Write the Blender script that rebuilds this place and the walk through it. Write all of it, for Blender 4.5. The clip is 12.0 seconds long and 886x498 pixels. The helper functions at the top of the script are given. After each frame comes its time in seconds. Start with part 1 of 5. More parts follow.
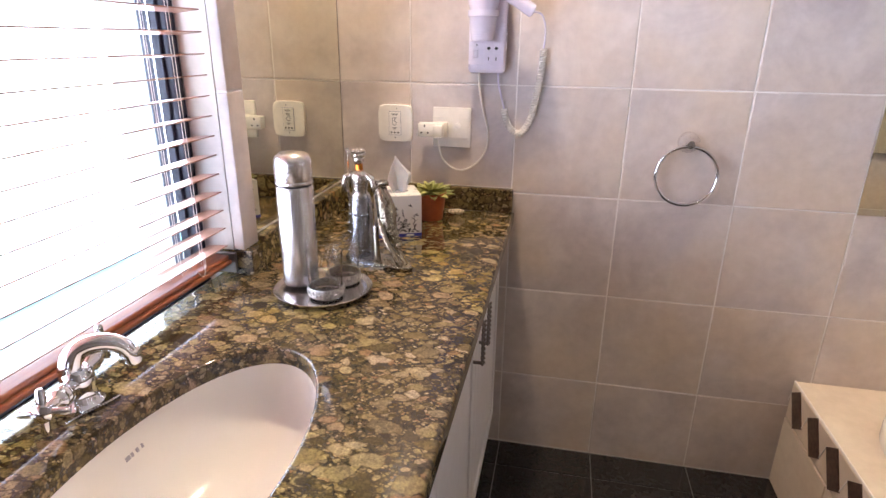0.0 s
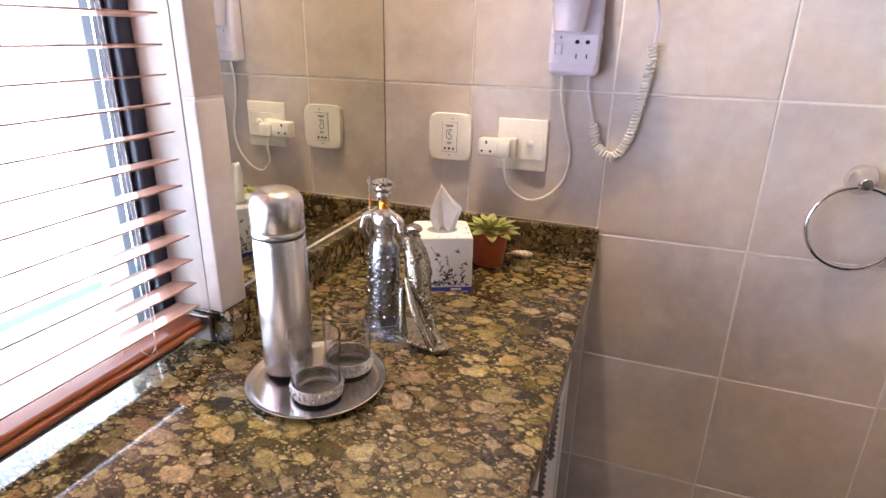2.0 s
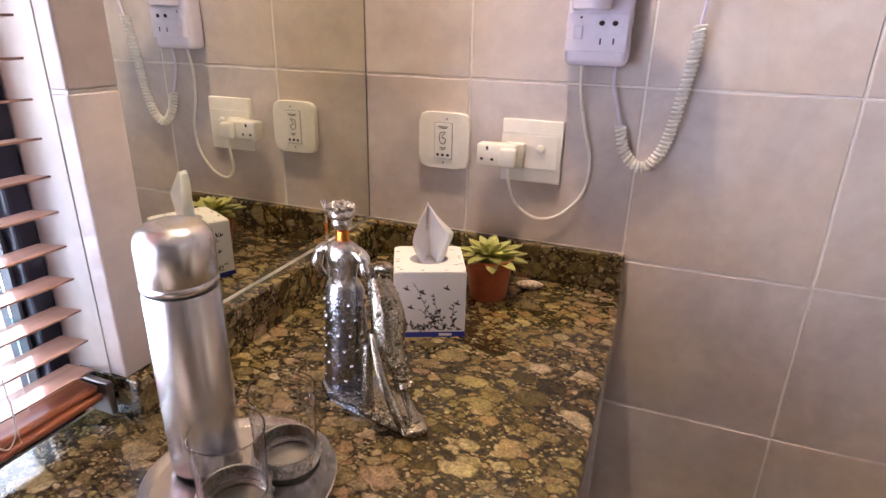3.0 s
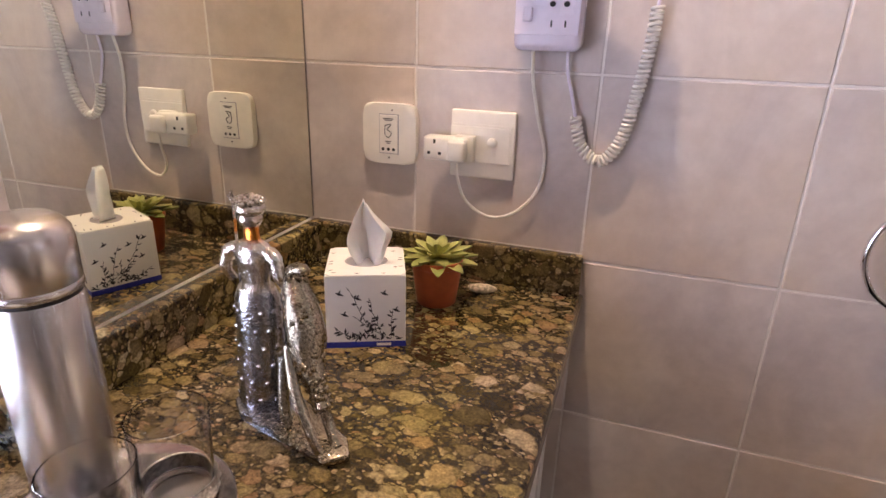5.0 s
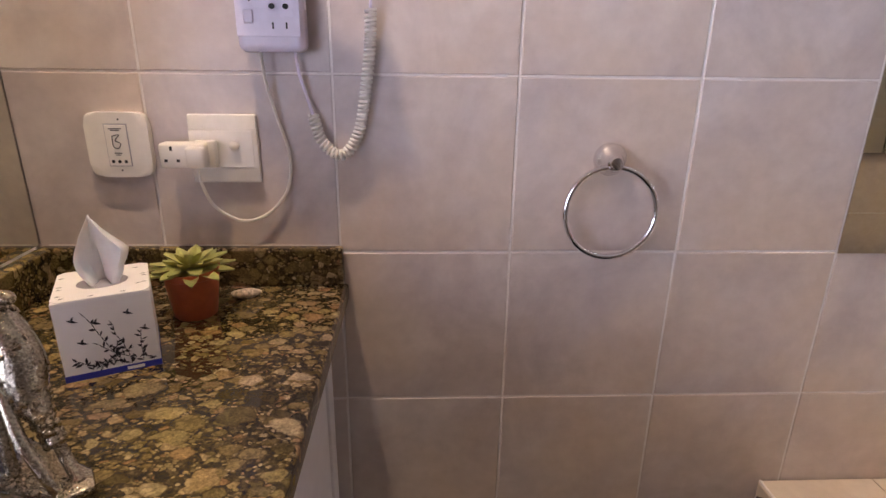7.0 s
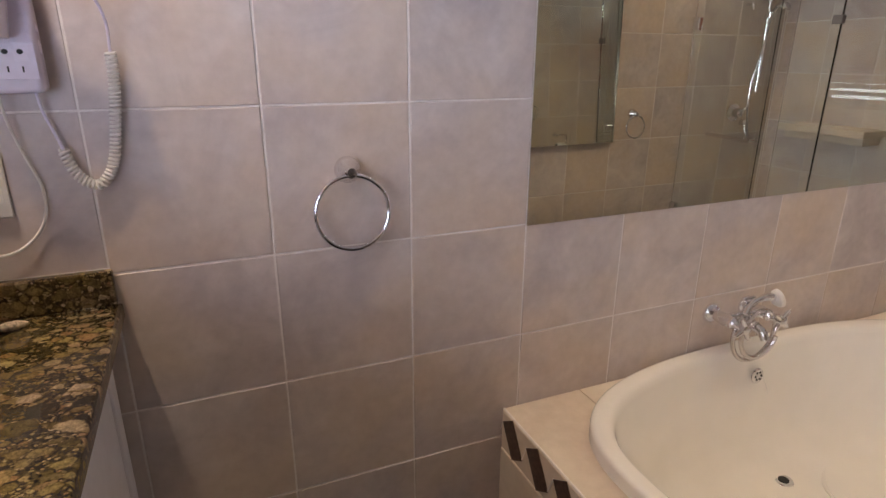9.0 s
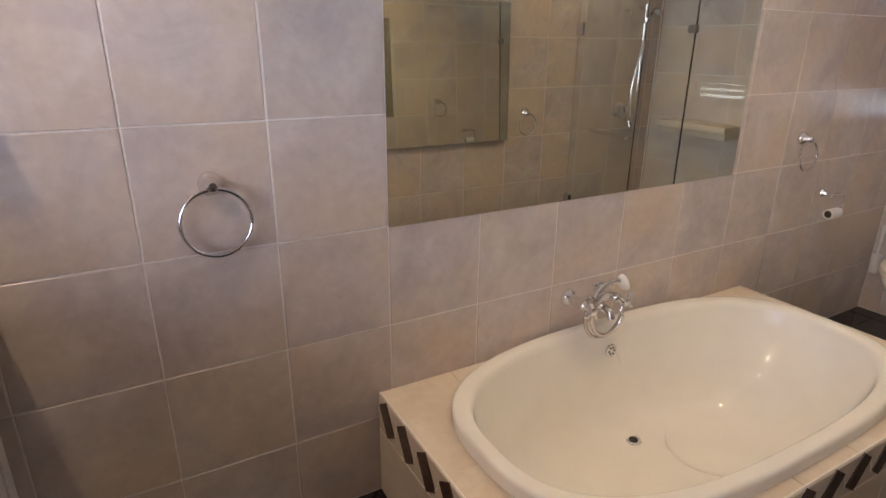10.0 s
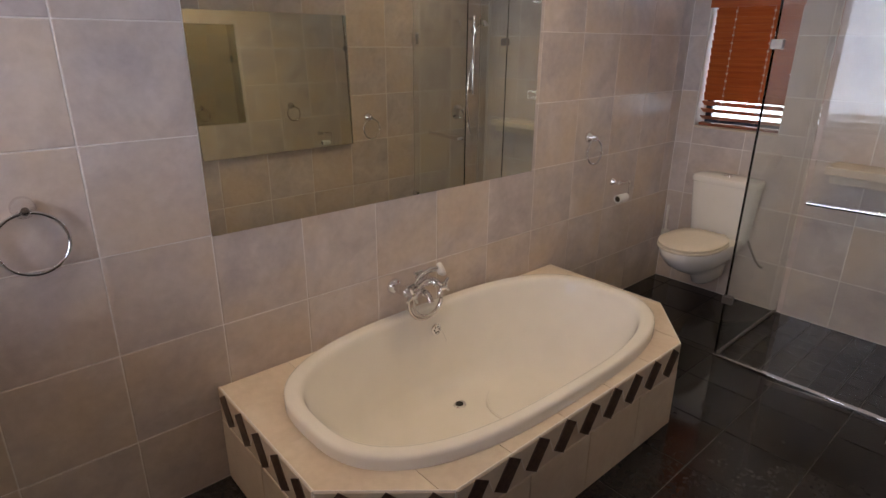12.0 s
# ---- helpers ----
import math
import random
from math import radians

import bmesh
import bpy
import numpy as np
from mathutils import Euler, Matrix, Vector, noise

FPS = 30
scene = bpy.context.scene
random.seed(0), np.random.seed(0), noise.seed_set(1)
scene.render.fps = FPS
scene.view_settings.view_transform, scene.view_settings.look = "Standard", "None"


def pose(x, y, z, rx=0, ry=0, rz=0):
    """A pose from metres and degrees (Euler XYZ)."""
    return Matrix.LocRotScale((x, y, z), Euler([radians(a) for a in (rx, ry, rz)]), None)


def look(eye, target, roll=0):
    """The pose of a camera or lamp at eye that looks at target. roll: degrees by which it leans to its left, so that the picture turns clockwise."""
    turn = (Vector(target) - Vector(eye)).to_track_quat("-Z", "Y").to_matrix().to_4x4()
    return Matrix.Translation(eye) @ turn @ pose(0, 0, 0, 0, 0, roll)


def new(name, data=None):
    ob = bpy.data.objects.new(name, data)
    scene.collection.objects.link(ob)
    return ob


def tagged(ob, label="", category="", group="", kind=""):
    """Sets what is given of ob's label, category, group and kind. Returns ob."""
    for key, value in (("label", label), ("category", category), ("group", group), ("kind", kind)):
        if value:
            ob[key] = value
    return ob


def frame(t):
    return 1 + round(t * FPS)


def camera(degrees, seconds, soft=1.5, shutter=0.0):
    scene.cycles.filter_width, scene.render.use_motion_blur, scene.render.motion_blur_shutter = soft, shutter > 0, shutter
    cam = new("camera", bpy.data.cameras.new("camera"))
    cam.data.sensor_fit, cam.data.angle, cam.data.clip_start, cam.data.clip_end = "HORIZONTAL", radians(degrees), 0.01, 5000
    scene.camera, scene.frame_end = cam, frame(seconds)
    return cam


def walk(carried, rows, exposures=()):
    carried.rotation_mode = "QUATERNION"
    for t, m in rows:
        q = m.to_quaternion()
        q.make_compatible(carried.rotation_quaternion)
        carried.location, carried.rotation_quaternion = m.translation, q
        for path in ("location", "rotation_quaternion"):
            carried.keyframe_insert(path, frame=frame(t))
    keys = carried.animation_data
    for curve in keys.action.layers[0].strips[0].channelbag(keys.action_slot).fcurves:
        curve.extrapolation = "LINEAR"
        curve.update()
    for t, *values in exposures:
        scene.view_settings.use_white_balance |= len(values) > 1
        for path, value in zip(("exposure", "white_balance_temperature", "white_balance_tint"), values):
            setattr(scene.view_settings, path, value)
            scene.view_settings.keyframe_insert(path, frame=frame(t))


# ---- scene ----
cam = camera(75.4, 12.0)
PATH = [
    (0, (0.633, -1.644, 1.294), (0.26, 0.199, 0.61), 0.7),
    (0.5, (0.636, -1.559, 1.295), (0.226, 0.273, 0.606), 0.8),
    (1, (0.651, -1.462, 1.305), (0.138, 0.343, 0.613), 0.9),
    (1.5, (0.65, -1.372, 1.301), (0.046, 0.404, 0.607), 1.0),
    (2, (0.587, -1.256, 1.286), (-0.04, 0.508, 0.583), 1.2),
    (2.5, (0.554, -1.152, 1.283), (-0.086, 0.602, 0.567), 1.3),
    (3, (0.544, -1.022, 1.262), (-0.121, 0.724, 0.546), 1.3),
    (5, (0.572, -0.935, 1.229), (-0.027, 0.842, 0.532), 1.7),
    (5.5, (0.589, -0.945, 1.225), (0.122, 0.875, 0.54), 1.7),
    (6, (0.611, -0.954, 1.232), (0.3, 0.898, 0.544), 1.4),
    (6.5, (0.639, -0.963, 1.235), (0.491, 0.909, 0.546), 1.0),
    (7, (0.642, -0.965, 1.222), (0.726, 0.92, 0.559), 0.8),
    (9, (0.69, -1.179, 1.271), (1.427, 0.568, 0.634), 0.2),
    (9.5, (0.738, -1.288, 1.312), (1.574, 0.408, 0.662), 0.3),
    (10, (0.797, -1.387, 1.348), (1.729, 0.252, 0.679), 0.5),
    (10.5, (0.836, -1.517, 1.388), (1.835, 0.074, 0.702), 0.8),
    (11, (0.84, -1.598, 1.415), (1.935, -0.073, 0.727), 0.8),
    (11.5, (0.839, -1.671, 1.426), (2.011, -0.201, 0.745), 0.6),
    (12, (0.841, -1.705, 1.438), (2.09, -0.298, 0.758), 0.5),
]
walk(cam, [(t, look(eye, target, roll)) for t, eye, target, roll in PATH],
     [(0, 0.34, 6150, 16), (2, 0.38, 6150, 16), (3, 0.18, 6200, 20), (5, 0.10, 6350, 22), (5.5, 0.30, 6350, 20), (6, 0.28, 6350, 18), (7, -0.24, 6300, 23), (9, -0.44, 6300, 18), (10.5, -0.38, 6450, 16), (12, -0.76, 6450, 17)])

# ---- light ----
world = bpy.data.worlds.new("sky")
scene.world = world
world.use_nodes = True
wn = world.node_tree
sky = wn.nodes.new("ShaderNodeTexSky")
sky.sky_type, sky.sun_disc = "NISHITA", False
sky.sun_elevation, sky.sun_rotation = radians(50), radians(20)
wn.nodes["Background"].inputs["Strength"].default_value = 0.12
wn.links.new(sky.outputs[0], wn.nodes["Background"].inputs["Color"])


def sun_lamp(elevation, rotation, power):
    d = bpy.data.lights.new("sun", "SUN")
    d.energy, d.angle, d.color = power, radians(0.5), (1.0, 0.95, 0.88)
    ob = new("sun", d)
    e, r = radians(elevation), radians(rotation)
    way = Vector((math.sin(r) * math.cos(e), math.cos(r) * math.cos(e), math.sin(e)))
    ob.matrix_world = Matrix.Translation(way * 20) @ way.to_track_quat("Z", "Y").to_matrix().to_4x4()


sun_lamp(50, 20, 2.5)


def area_lamp(name, eye, target, sx, sy, watts, colour):
    d = bpy.data.lights.new(name, "AREA")
    d.shape, d.size, d.size_y, d.energy, d.color = "RECTANGLE", sx, sy, watts, colour
    new(name, d).matrix_world = look(eye, target)


# daylight in the opening of the wide window
area_lamp("window_daylight", (-0.088, -1.335, 1.42), (1.0, -1.335, 1.50), 1.30, 1.08, 40, (0.74, 0.81, 1.0))

DOWNLIGHTS = [(0.27, -0.33, 17.0), (0.42, -1.30, 0.8), (2.42, -0.50, 11.0), (2.95, -0.50, 4.0), (3.31, -1.19, 5.0)]
CEIL = 2.40


def spot(x, y, watts, colour):
    d = bpy.data.lights.new("downlight_bulb", "SPOT")
    d.energy, d.spot_size, d.spot_blend, d.shadow_soft_size, d.color = watts * 4, radians(110), 0.8, 0.03, colour
    new("downlight_bulb", d).matrix_world = look((x, y, CEIL - 0.03), (x, y + 0.001, 0))


for lx, ly, lw in DOWNLIGHTS:
    spot(lx, ly, lw, (1.0, 0.79, 0.53) if lx < 1 else (1.0, 0.77, 0.45))

# ---- materials ----


class Nodes:
    """A small writer of node trees round one Principled shader."""

    def __init__(self, name, colour=(0.8, 0.8, 0.8), rough=0.5, metal=0.0, **more):
        self.mat = bpy.data.materials.new(name)
        self.mat.use_nodes = True
        self.tree = self.mat.node_tree
        self.bsdf = self.tree.nodes["Principled BSDF"]
        self.put("Base Color", (*colour, 1))
        self.put("Roughness", rough)
        self.put("Metallic", metal)
        for key, value in more.items():
            self.put(key.replace("_", " "), value)

    def put(self, key, value):
        if hasattr(value, "links"):
            self.tree.links.new(value, self.bsdf.inputs[key])
        else:
            self.bsdf.inputs[key].default_value = value

    def node(self, kind, **values):
        n = self.tree.nodes.new(kind)
        for key, value in values.items():
            slot = n.inputs[int(key[1:])] if key[0] == "i" and key[1:].isdigit() else n.inputs[key.replace("_", " ")]
            if hasattr(value, "links"):
                self.tree.links.new(value, slot)
            else:
                slot.default_value = value
        return n

    def coords(self, shift=False):
        c = self.node("ShaderNodeTexCoord").outputs["Object"]
        if shift:
            r = self.node("ShaderNodeObjectInfo").outputs["Random"]
            m = self.node("ShaderNodeMath", i0=r, i1=37.0)
            m.operation = "MULTIPLY"
            a = self.node("ShaderNodeVectorMath", i0=c, i1=m.outputs[0])
            a.operation = "ADD"
            return a.outputs[0]
        return c

    def noise(self, vec, scale, detail=4.0, rough=0.55, distort=0.0):
        return self.node("ShaderNodeTexNoise", Vector=vec, Scale=scale, Detail=detail, Roughness=rough, Distortion=distort).outputs["Fac"]

    def ramp(self, fac, stops):
        n = self.node("ShaderNodeValToRGB", Fac=fac)
        e = n.color_ramp.elements
        while len(e) < len(stops):
            e.new(0.5)
        for i, (p, c) in enumerate(stops):
            e[i].position, e[i].color = p, (*c, 1)
        return n.outputs[0]

    def mix(self, fac, a, b, blend="MIX"):
        n = self.tree.nodes.new("ShaderNodeMix")
        n.data_type, n.blend_type = "RGBA", blend
        for slot, value in ((n.inputs[0], fac), (n.inputs[6], a), (n.inputs[7], b)):
            if hasattr(value, "links"):
                self.tree.links.new(value, slot)
            else:
                slot.default_value = value if not isinstance(value, tuple) else (*value, 1)
        return n.outputs[2]

    def bump(self, height, strength=0.2, distance=0.002):
        self.put("Normal", self.node("ShaderNodeBump", Height=height, Strength=strength, Distance=distance).outputs[0])


def simple(name, colour, rough, metal=0.0, grain=60, spread=0.06, relief=0.05, **more):
    """A plain surface with faint unevenness of tone, gloss and relief."""
    n = Nodes(name, colour, rough, metal, **more)
    c = n.coords()
    f = n.noise(c, grain)
    lo = tuple(v * (1 - spread) for v in colour)
    hi = tuple(min(1, v * (1 + spread)) for v in colour)
    n.put("Base Color", n.ramp(f, [(0.3, lo), (0.7, hi)]))
    g = n.noise(c, grain * 0.2)
    n.put("Roughness", n.node("ShaderNodeMapRange", Value=g, i3=max(0.0, rough * 0.75), i4=min(1.0, rough * 1.3)).outputs[0])
    if relief:
        n.bump(f, relief, 0.001)
    return n.mat


def wall_tile_material(name, light=(0.68, 0.605, 0.575), dark=(0.47, 0.405, 0.40)):
    n = Nodes(name, rough=0.3)
    c = n.coords(True)
    big = n.noise(c, 5.0, 5, 0.6, 0.6)
    fine = n.noise(c, 34.0, 4, 0.6)
    base = n.ramp(big, [(0.32, dark), (0.5, tuple((a + b) / 2 for a, b in zip(light, dark))), (0.66, light)])
    warm = n.noise(c, 2.6, 3)
    base = n.mix(n.ramp(warm, [(0.42, (0, 0, 0)), (0.66, (0.75, 0.75, 0.75))]), base, (0.68, 0.54, 0.41))
    base = n.mix(0.14, base, n.ramp(fine, [(0.3, (0.36, 0.31, 0.29)), (0.7, (0.8, 0.74, 0.7))]))
    n.put("Base Color", base)
    n.put("Roughness", n.node("ShaderNodeMapRange", Value=fine, i3=0.24, i4=0.40).outputs[0])
    n.bump(n.noise(c, 9.0, 3), 0.12, 0.003)
    return n.mat


def floor_tile_material():
    n = Nodes("dark_floor_tile", rough=0.16)
    c = n.coords(True)
    f = n.noise(c, 7.0, 5, 0.6)
    g = n.noise(c, 70.0, 3)
    n.put("Base Color", n.mix(0.3, n.ramp(f, [(0.3, (0.010, 0.010, 0.011)), (0.7, (0.026, 0.024, 0.025))]), n.ramp(g, [(0.35, (0.008, 0.008, 0.009)), (0.7, (0.05, 0.047, 0.046))])))
    n.put("Roughness", n.node("ShaderNodeMapRange", Value=f, i3=0.05, i4=0.14).outputs[0])
    n.bump(g, 0.06, 0.001)
    return n.mat


def granite_material():
    """Polished conglomerate: rounded pebbles of several sizes in a dark olive-brown matrix."""
    n = Nodes("pebble_granite", rough=0.07)
    c0 = n.coords()
    warp = n.node("ShaderNodeTexNoise", Vector=c0, Scale=14.0, Detail=3.0).outputs["Color"]
    sub = n.node("ShaderNodeVectorMath", i0=warp, i1=(0.5, 0.5, 0.5))
    sub.operation = "SUBTRACT"
    mul = n.node("ShaderNodeVectorMath", i0=sub.outputs[0], i1=(0.024, 0.024, 0.024))
    mul.operation = "MULTIPLY"
    add = n.node("ShaderNodeVectorMath", i0=c0, i1=mul.outputs[0])
    add.operation = "ADD"
    fine = n.node("ShaderNodeTexNoise", Vector=c0, Scale=75.0, Detail=3.0).outputs["Color"]
    fsub = n.node("ShaderNodeVectorMath", i0=fine, i1=(0.5, 0.5, 0.5))
    fsub.operation = "SUBTRACT"
    fmul = n.node("ShaderNodeVectorMath", i0=fsub.outputs[0], i1=(0.011, 0.011, 0.011))
    fmul.operation = "MULTIPLY"
    fadd = n.node("ShaderNodeVectorMath", i0=add.outputs[0], i1=fmul.outputs[0])
    fadd.operation = "ADD"
    c = n.node("ShaderNodeMapping", Vector=fadd.outputs[0], Rotation=(0, 0, 0.5), Scale=(1.0, 1.45, 1.2)).outputs[0]
    matrix = n.ramp(n.noise(c0, 130.0, 5, 0.7), [(0.3, (0.014, 0.010, 0.007)), (0.5, (0.060, 0.045, 0.026)), (0.74, (0.22, 0.17, 0.10))])
    stones = [(0.0, (0.045, 0.036, 0.022)), (0.14, (0.13, 0.105, 0.052)), (0.32, (0.27, 0.215, 0.105)), (0.5, (0.43, 0.36, 0.20)), (0.62, (0.22, 0.18, 0.105)), (0.78, (0.54, 0.46, 0.30)), (0.92, (0.34, 0.21, 0.12)), (1.0, (0.66, 0.58, 0.43))]
    out = matrix
    for scale, keep, size in ((140.0, 0.70, 0.50), (72.0, 0.60, 0.52), (40.0, 0.50, 0.56), (23.0, 0.33, 0.58)):
        cell = n.node("ShaderNodeTexVoronoi", Vector=c, Scale=scale, Randomness=0.9)
        edge = n.node("ShaderNodeTexVoronoi", Vector=c, Scale=scale, Randomness=0.9)
        edge.feature = "DISTANCE_TO_EDGE"
        split = n.node("ShaderNodeSeparateColor", Color=cell.outputs["Color"])
        tone = n.ramp(split.outputs[0], stones)
        veins = n.noise(c0, scale * 2.6, 5, 0.7, 0.8)
        tone = n.mix(0.8, tone, n.ramp(veins, [(0.25, (0.16, 0.14, 0.12)), (0.72, (1.45, 1.36, 1.22))]), "MULTIPLY")
        rim = n.ramp(cell.outputs["Distance"], [(size - 0.13, (1, 1, 1)), (size - 0.04, (0.62, 0.58, 0.5))])
        tone = n.mix(1.0, tone, rim, "MULTIPLY")
        near = n.ramp(cell.outputs["Distance"], [(size - 0.06, (1, 1, 1)), (size, (0, 0, 0))])
        inside = n.ramp(edge.outputs["Distance"], [(0.01, (0, 0, 0)), (0.075, (1, 1, 1))])
        some = n.node("ShaderNodeMath", i0=split.outputs[1], i1=keep)
        some.operation = "LESS_THAN"
        fac = n.node("ShaderNodeMath", i0=inside, i1=some.outputs[0])
        fac.operation = "MULTIPLY"
        both = n.node("ShaderNodeMath", i0=fac.outputs[0], i1=near)
        both.operation = "MULTIPLY"
        out = n.mix(both.outputs[0], out, tone)
    speck = n.ramp(n.noise(c0, 330.0, 4, 0.7), [(0.34, (0.40, 0.38, 0.36)), (0.52, (0.95, 0.94, 0.92)), (0.72, (1.5, 1.46, 1.36))])
    out = n.mix(0.75, out, speck, "MULTIPLY")
    moss = n.ramp(n.noise(c0, 5.5, 3), [(0.44, (0.66, 0.64, 0.65)), (0.66, (0.78, 0.77, 0.50))])
    n.put("Base Color", n.mix(1.0, out, moss, "MULTIPLY"))
    n.put("Roughness", n.node("ShaderNodeMapRange", Value=n.noise(c0, 60.0), i3=0.04, i4=0.13).outputs[0])
    return n.mat


def wood_material(name, light, dark, axis=(1.0, 0.06, 1.0), rough=0.35):
    n = Nodes(name, rough=rough)
    c = n.node("ShaderNodeMapping", Vector=n.coords(True), Scale=axis).outputs[0]
    f = n.noise(c, 55.0, 6, 0.65, 0.4)
    n.put("Base Color", n.ramp(f, [(0.3, dark), (0.7, light)]))
    n.bump(f, 0.1, 0.0005)
    return n.mat


def brushed_material(name, colour, rough, axis):
    n = Nodes(name, colour, rough, 1.0)
    c = n.node("ShaderNodeMapping", Vector=n.coords(), Scale=axis).outputs[0]
    f = n.noise(c, 900.0, 3, 0.6)
    n.put("Roughness", n.node("ShaderNodeMapRange", Value=f, i3=rough * 0.98, i4=rough * 1.03).outputs[0])
    return n.mat


def glass_material(name, tint=(1, 1, 1), rough=0.0, ior=1.45):
    return Nodes(name, tint, rough, 0.0, Transmission_Weight=1.0, IOR=ior).mat


def glow_material(name, colour, strength):
    n = Nodes(name, (0, 0, 0), 1.0, Emission_Color=(*colour, 1), Emission_Strength=strength)
    return n.mat


TILE = wall_tile_material("beige_wall_tile")
DECK_TILE = wall_tile_material("cream_deck_tile", (0.76, 0.67, 0.55), (0.64, 0.54, 0.44))
GROUT = simple("pale_grout", (0.80, 0.75, 0.71), 0.85, relief=0.3)
FLOOR_TILE = floor_tile_material()
FLOOR_GROUT = simple("grey_floor_grout", (0.10, 0.095, 0.09), 0.8, relief=0.3)
PLASTER = simple("white_ceiling_paint", (0.80, 0.78, 0.74), 0.8, grain=25, relief=0.15)
GRANITE = granite_material()
CHROME = simple("chrome", (0.82, 0.82, 0.84), 0.06, 1.0, relief=0, spread=0.02)
SATIN = simple("satin_chrome", (0.80, 0.77, 0.76), 0.2, 1.0, relief=0, spread=0.05)
STEEL = brushed_material("brushed_steel", (0.70, 0.67, 0.66), 0.27, (1.0, 1.0, 0.02))
TRAY_STEEL = brushed_material("worn_tray_steel", (0.55, 0.53, 0.53), 0.22, (0.2, 1.0, 1.0))
DARK_METAL = simple("dark_iron", (0.26, 0.23, 0.22), 0.35, 0.9)
PEWTER = simple("pewter_band", (0.50, 0.48, 0.46), 0.3, 1.0, grain=240, spread=0.5, relief=0.9)
CERAMIC = simple("white_ceramic", (0.86, 0.83, 0.78), 0.07, grain=8, spread=0.02, relief=0.0)
ACRYLIC = simple("cream_bath_acrylic", (0.88, 0.85, 0.80), 0.05, grain=8, spread=0.02, relief=0.0)
SEAT_PLASTIC = simple("ivory_seat_plastic", (0.78, 0.71, 0.60), 0.2, spread=0.03, relief=0)
WHITE_PLASTIC = simple("white_plastic", (0.84, 0.80, 0.74), 0.3, spread=0.03, relief=0.02)
LILAC_PLASTIC = simple("lilac_white_plastic", (0.78, 0.72, 0.84), 0.25, spread=0.03, relief=0.02)
CABINET_PAINT = simple("white_cabinet_paint", (0.80, 0.78, 0.80), 0.35, grain=30, spread=0.03, relief=0.04)
# Flat black paints the shade inside holes and slots; also the flask's seam.
BLACK = simple("black_hole", (0.012, 0.012, 0.012), 0.6, relief=0)
INK = simple("dark_print_ink", (0.03, 0.028, 0.035), 0.6, relief=0)
BLUE_INK = simple("blue_print", (0.02, 0.03, 0.30), 0.5, relief=0)
# Grey of the basin's print; also paints shade in opening and insert gap.
GREY_PRINT_SHADE = simple("grey_print_and_shade", (0.35, 0.33, 0.36), 0.5, relief=0)
CARD = simple("white_card", (0.86, 0.83, 0.80), 0.5, spread=0.02, relief=0.05)
PAPER = simple("tissue_paper", (0.88, 0.86, 0.85), 0.85, grain=80, spread=0.03, relief=0.3, Subsurface_Weight=0.15)
TERRACOTTA = simple("orange_plastic_pot", (0.40, 0.095, 0.035), 0.45, spread=0.12)
LEAF = simple("succulent_leaf", (0.36, 0.36, 0.11), 0.45, grain=90, spread=0.22, relief=0.15)
SOIL = simple("dark_soil", (0.035, 0.025, 0.018), 0.95, grain=300, spread=0.5, relief=0.8)
NAVY = simple("dark_window_frame", (0.022, 0.024, 0.045), 0.4, 0.2)
SLAT_WOOD = wood_material("red_brown_slat_wood", (0.42, 0.25, 0.19), (0.27, 0.13, 0.09), (1, 0.05, 1), 0.3)
RAIL_WOOD = wood_material("blind_rail_wood", (0.36, 0.12, 0.05), (0.20, 0.05, 0.025), (1, 0.05, 1))
ORANGE_WOOD = wood_material("orange_slat_wood", (0.50, 0.13, 0.025), (0.30, 0.055, 0.010), (1, 0.05, 1), 0.3)
CORD = simple("pale_cord", (0.62, 0.55, 0.50), 0.8)
MIRROR = Nodes("silvered_mirror", (0.80, 0.80, 0.69), 0.012, 1.0).mat
GLASS = glass_material("clear_glass")
SHOWER_GLASS = glass_material("shower_glass", (0.955, 0.985, 0.97), 0.0, 1.34)
MOSAIC = simple("brown_stone_inset", (0.075, 0.042, 0.030), 0.35, grain=70, spread=0.6, relief=0.25)
LED = glow_material("lamp_glow", (1.0, 0.78, 0.5), 45.0)
DAY = glow_material("bright_daylight", (0.78, 0.90, 1.0), 9.0)
# Dark brown keeps the added bay walls from showing as a bright strip.
WALLPLAIN = simple("plain_brown_fill", (0.30, 0.25, 0.20), 0.7, grain=12, spread=0.06, relief=0.2)

# ---- mesh helpers ----


def mesh_from(name, bm, material, smooth=False, angle=40):
    me = bpy.data.meshes.new(name)
    bmesh.ops.recalc_face_normals(bm, faces=bm.faces[:])
    if smooth:
        for f in bm.faces:
            f.smooth = True
        for e in bm.edges:
            if len(e.link_faces) == 2 and e.calc_face_angle(0) > radians(angle):
                e.smooth = False
    bm.to_mesh(me)
    bm.free()
    me.materials.append(material)
    return me


def part(name, bm, material, parent=None, label="", smooth=False, at=None):
    ob = new(name, mesh_from(name, bm, material, smooth))
    if parent is not None:
        ob.parent = parent
    if at is not None:
        ob.matrix_basis = at
    if label:
        ob["label"] = label
    return ob


def thing(name, label, category, at=None, group=""):
    ob = new(name)
    ob.empty_display_size = 0.05
    if at is not None:
        ob.matrix_basis = at
    return tagged(ob, label, category, group)


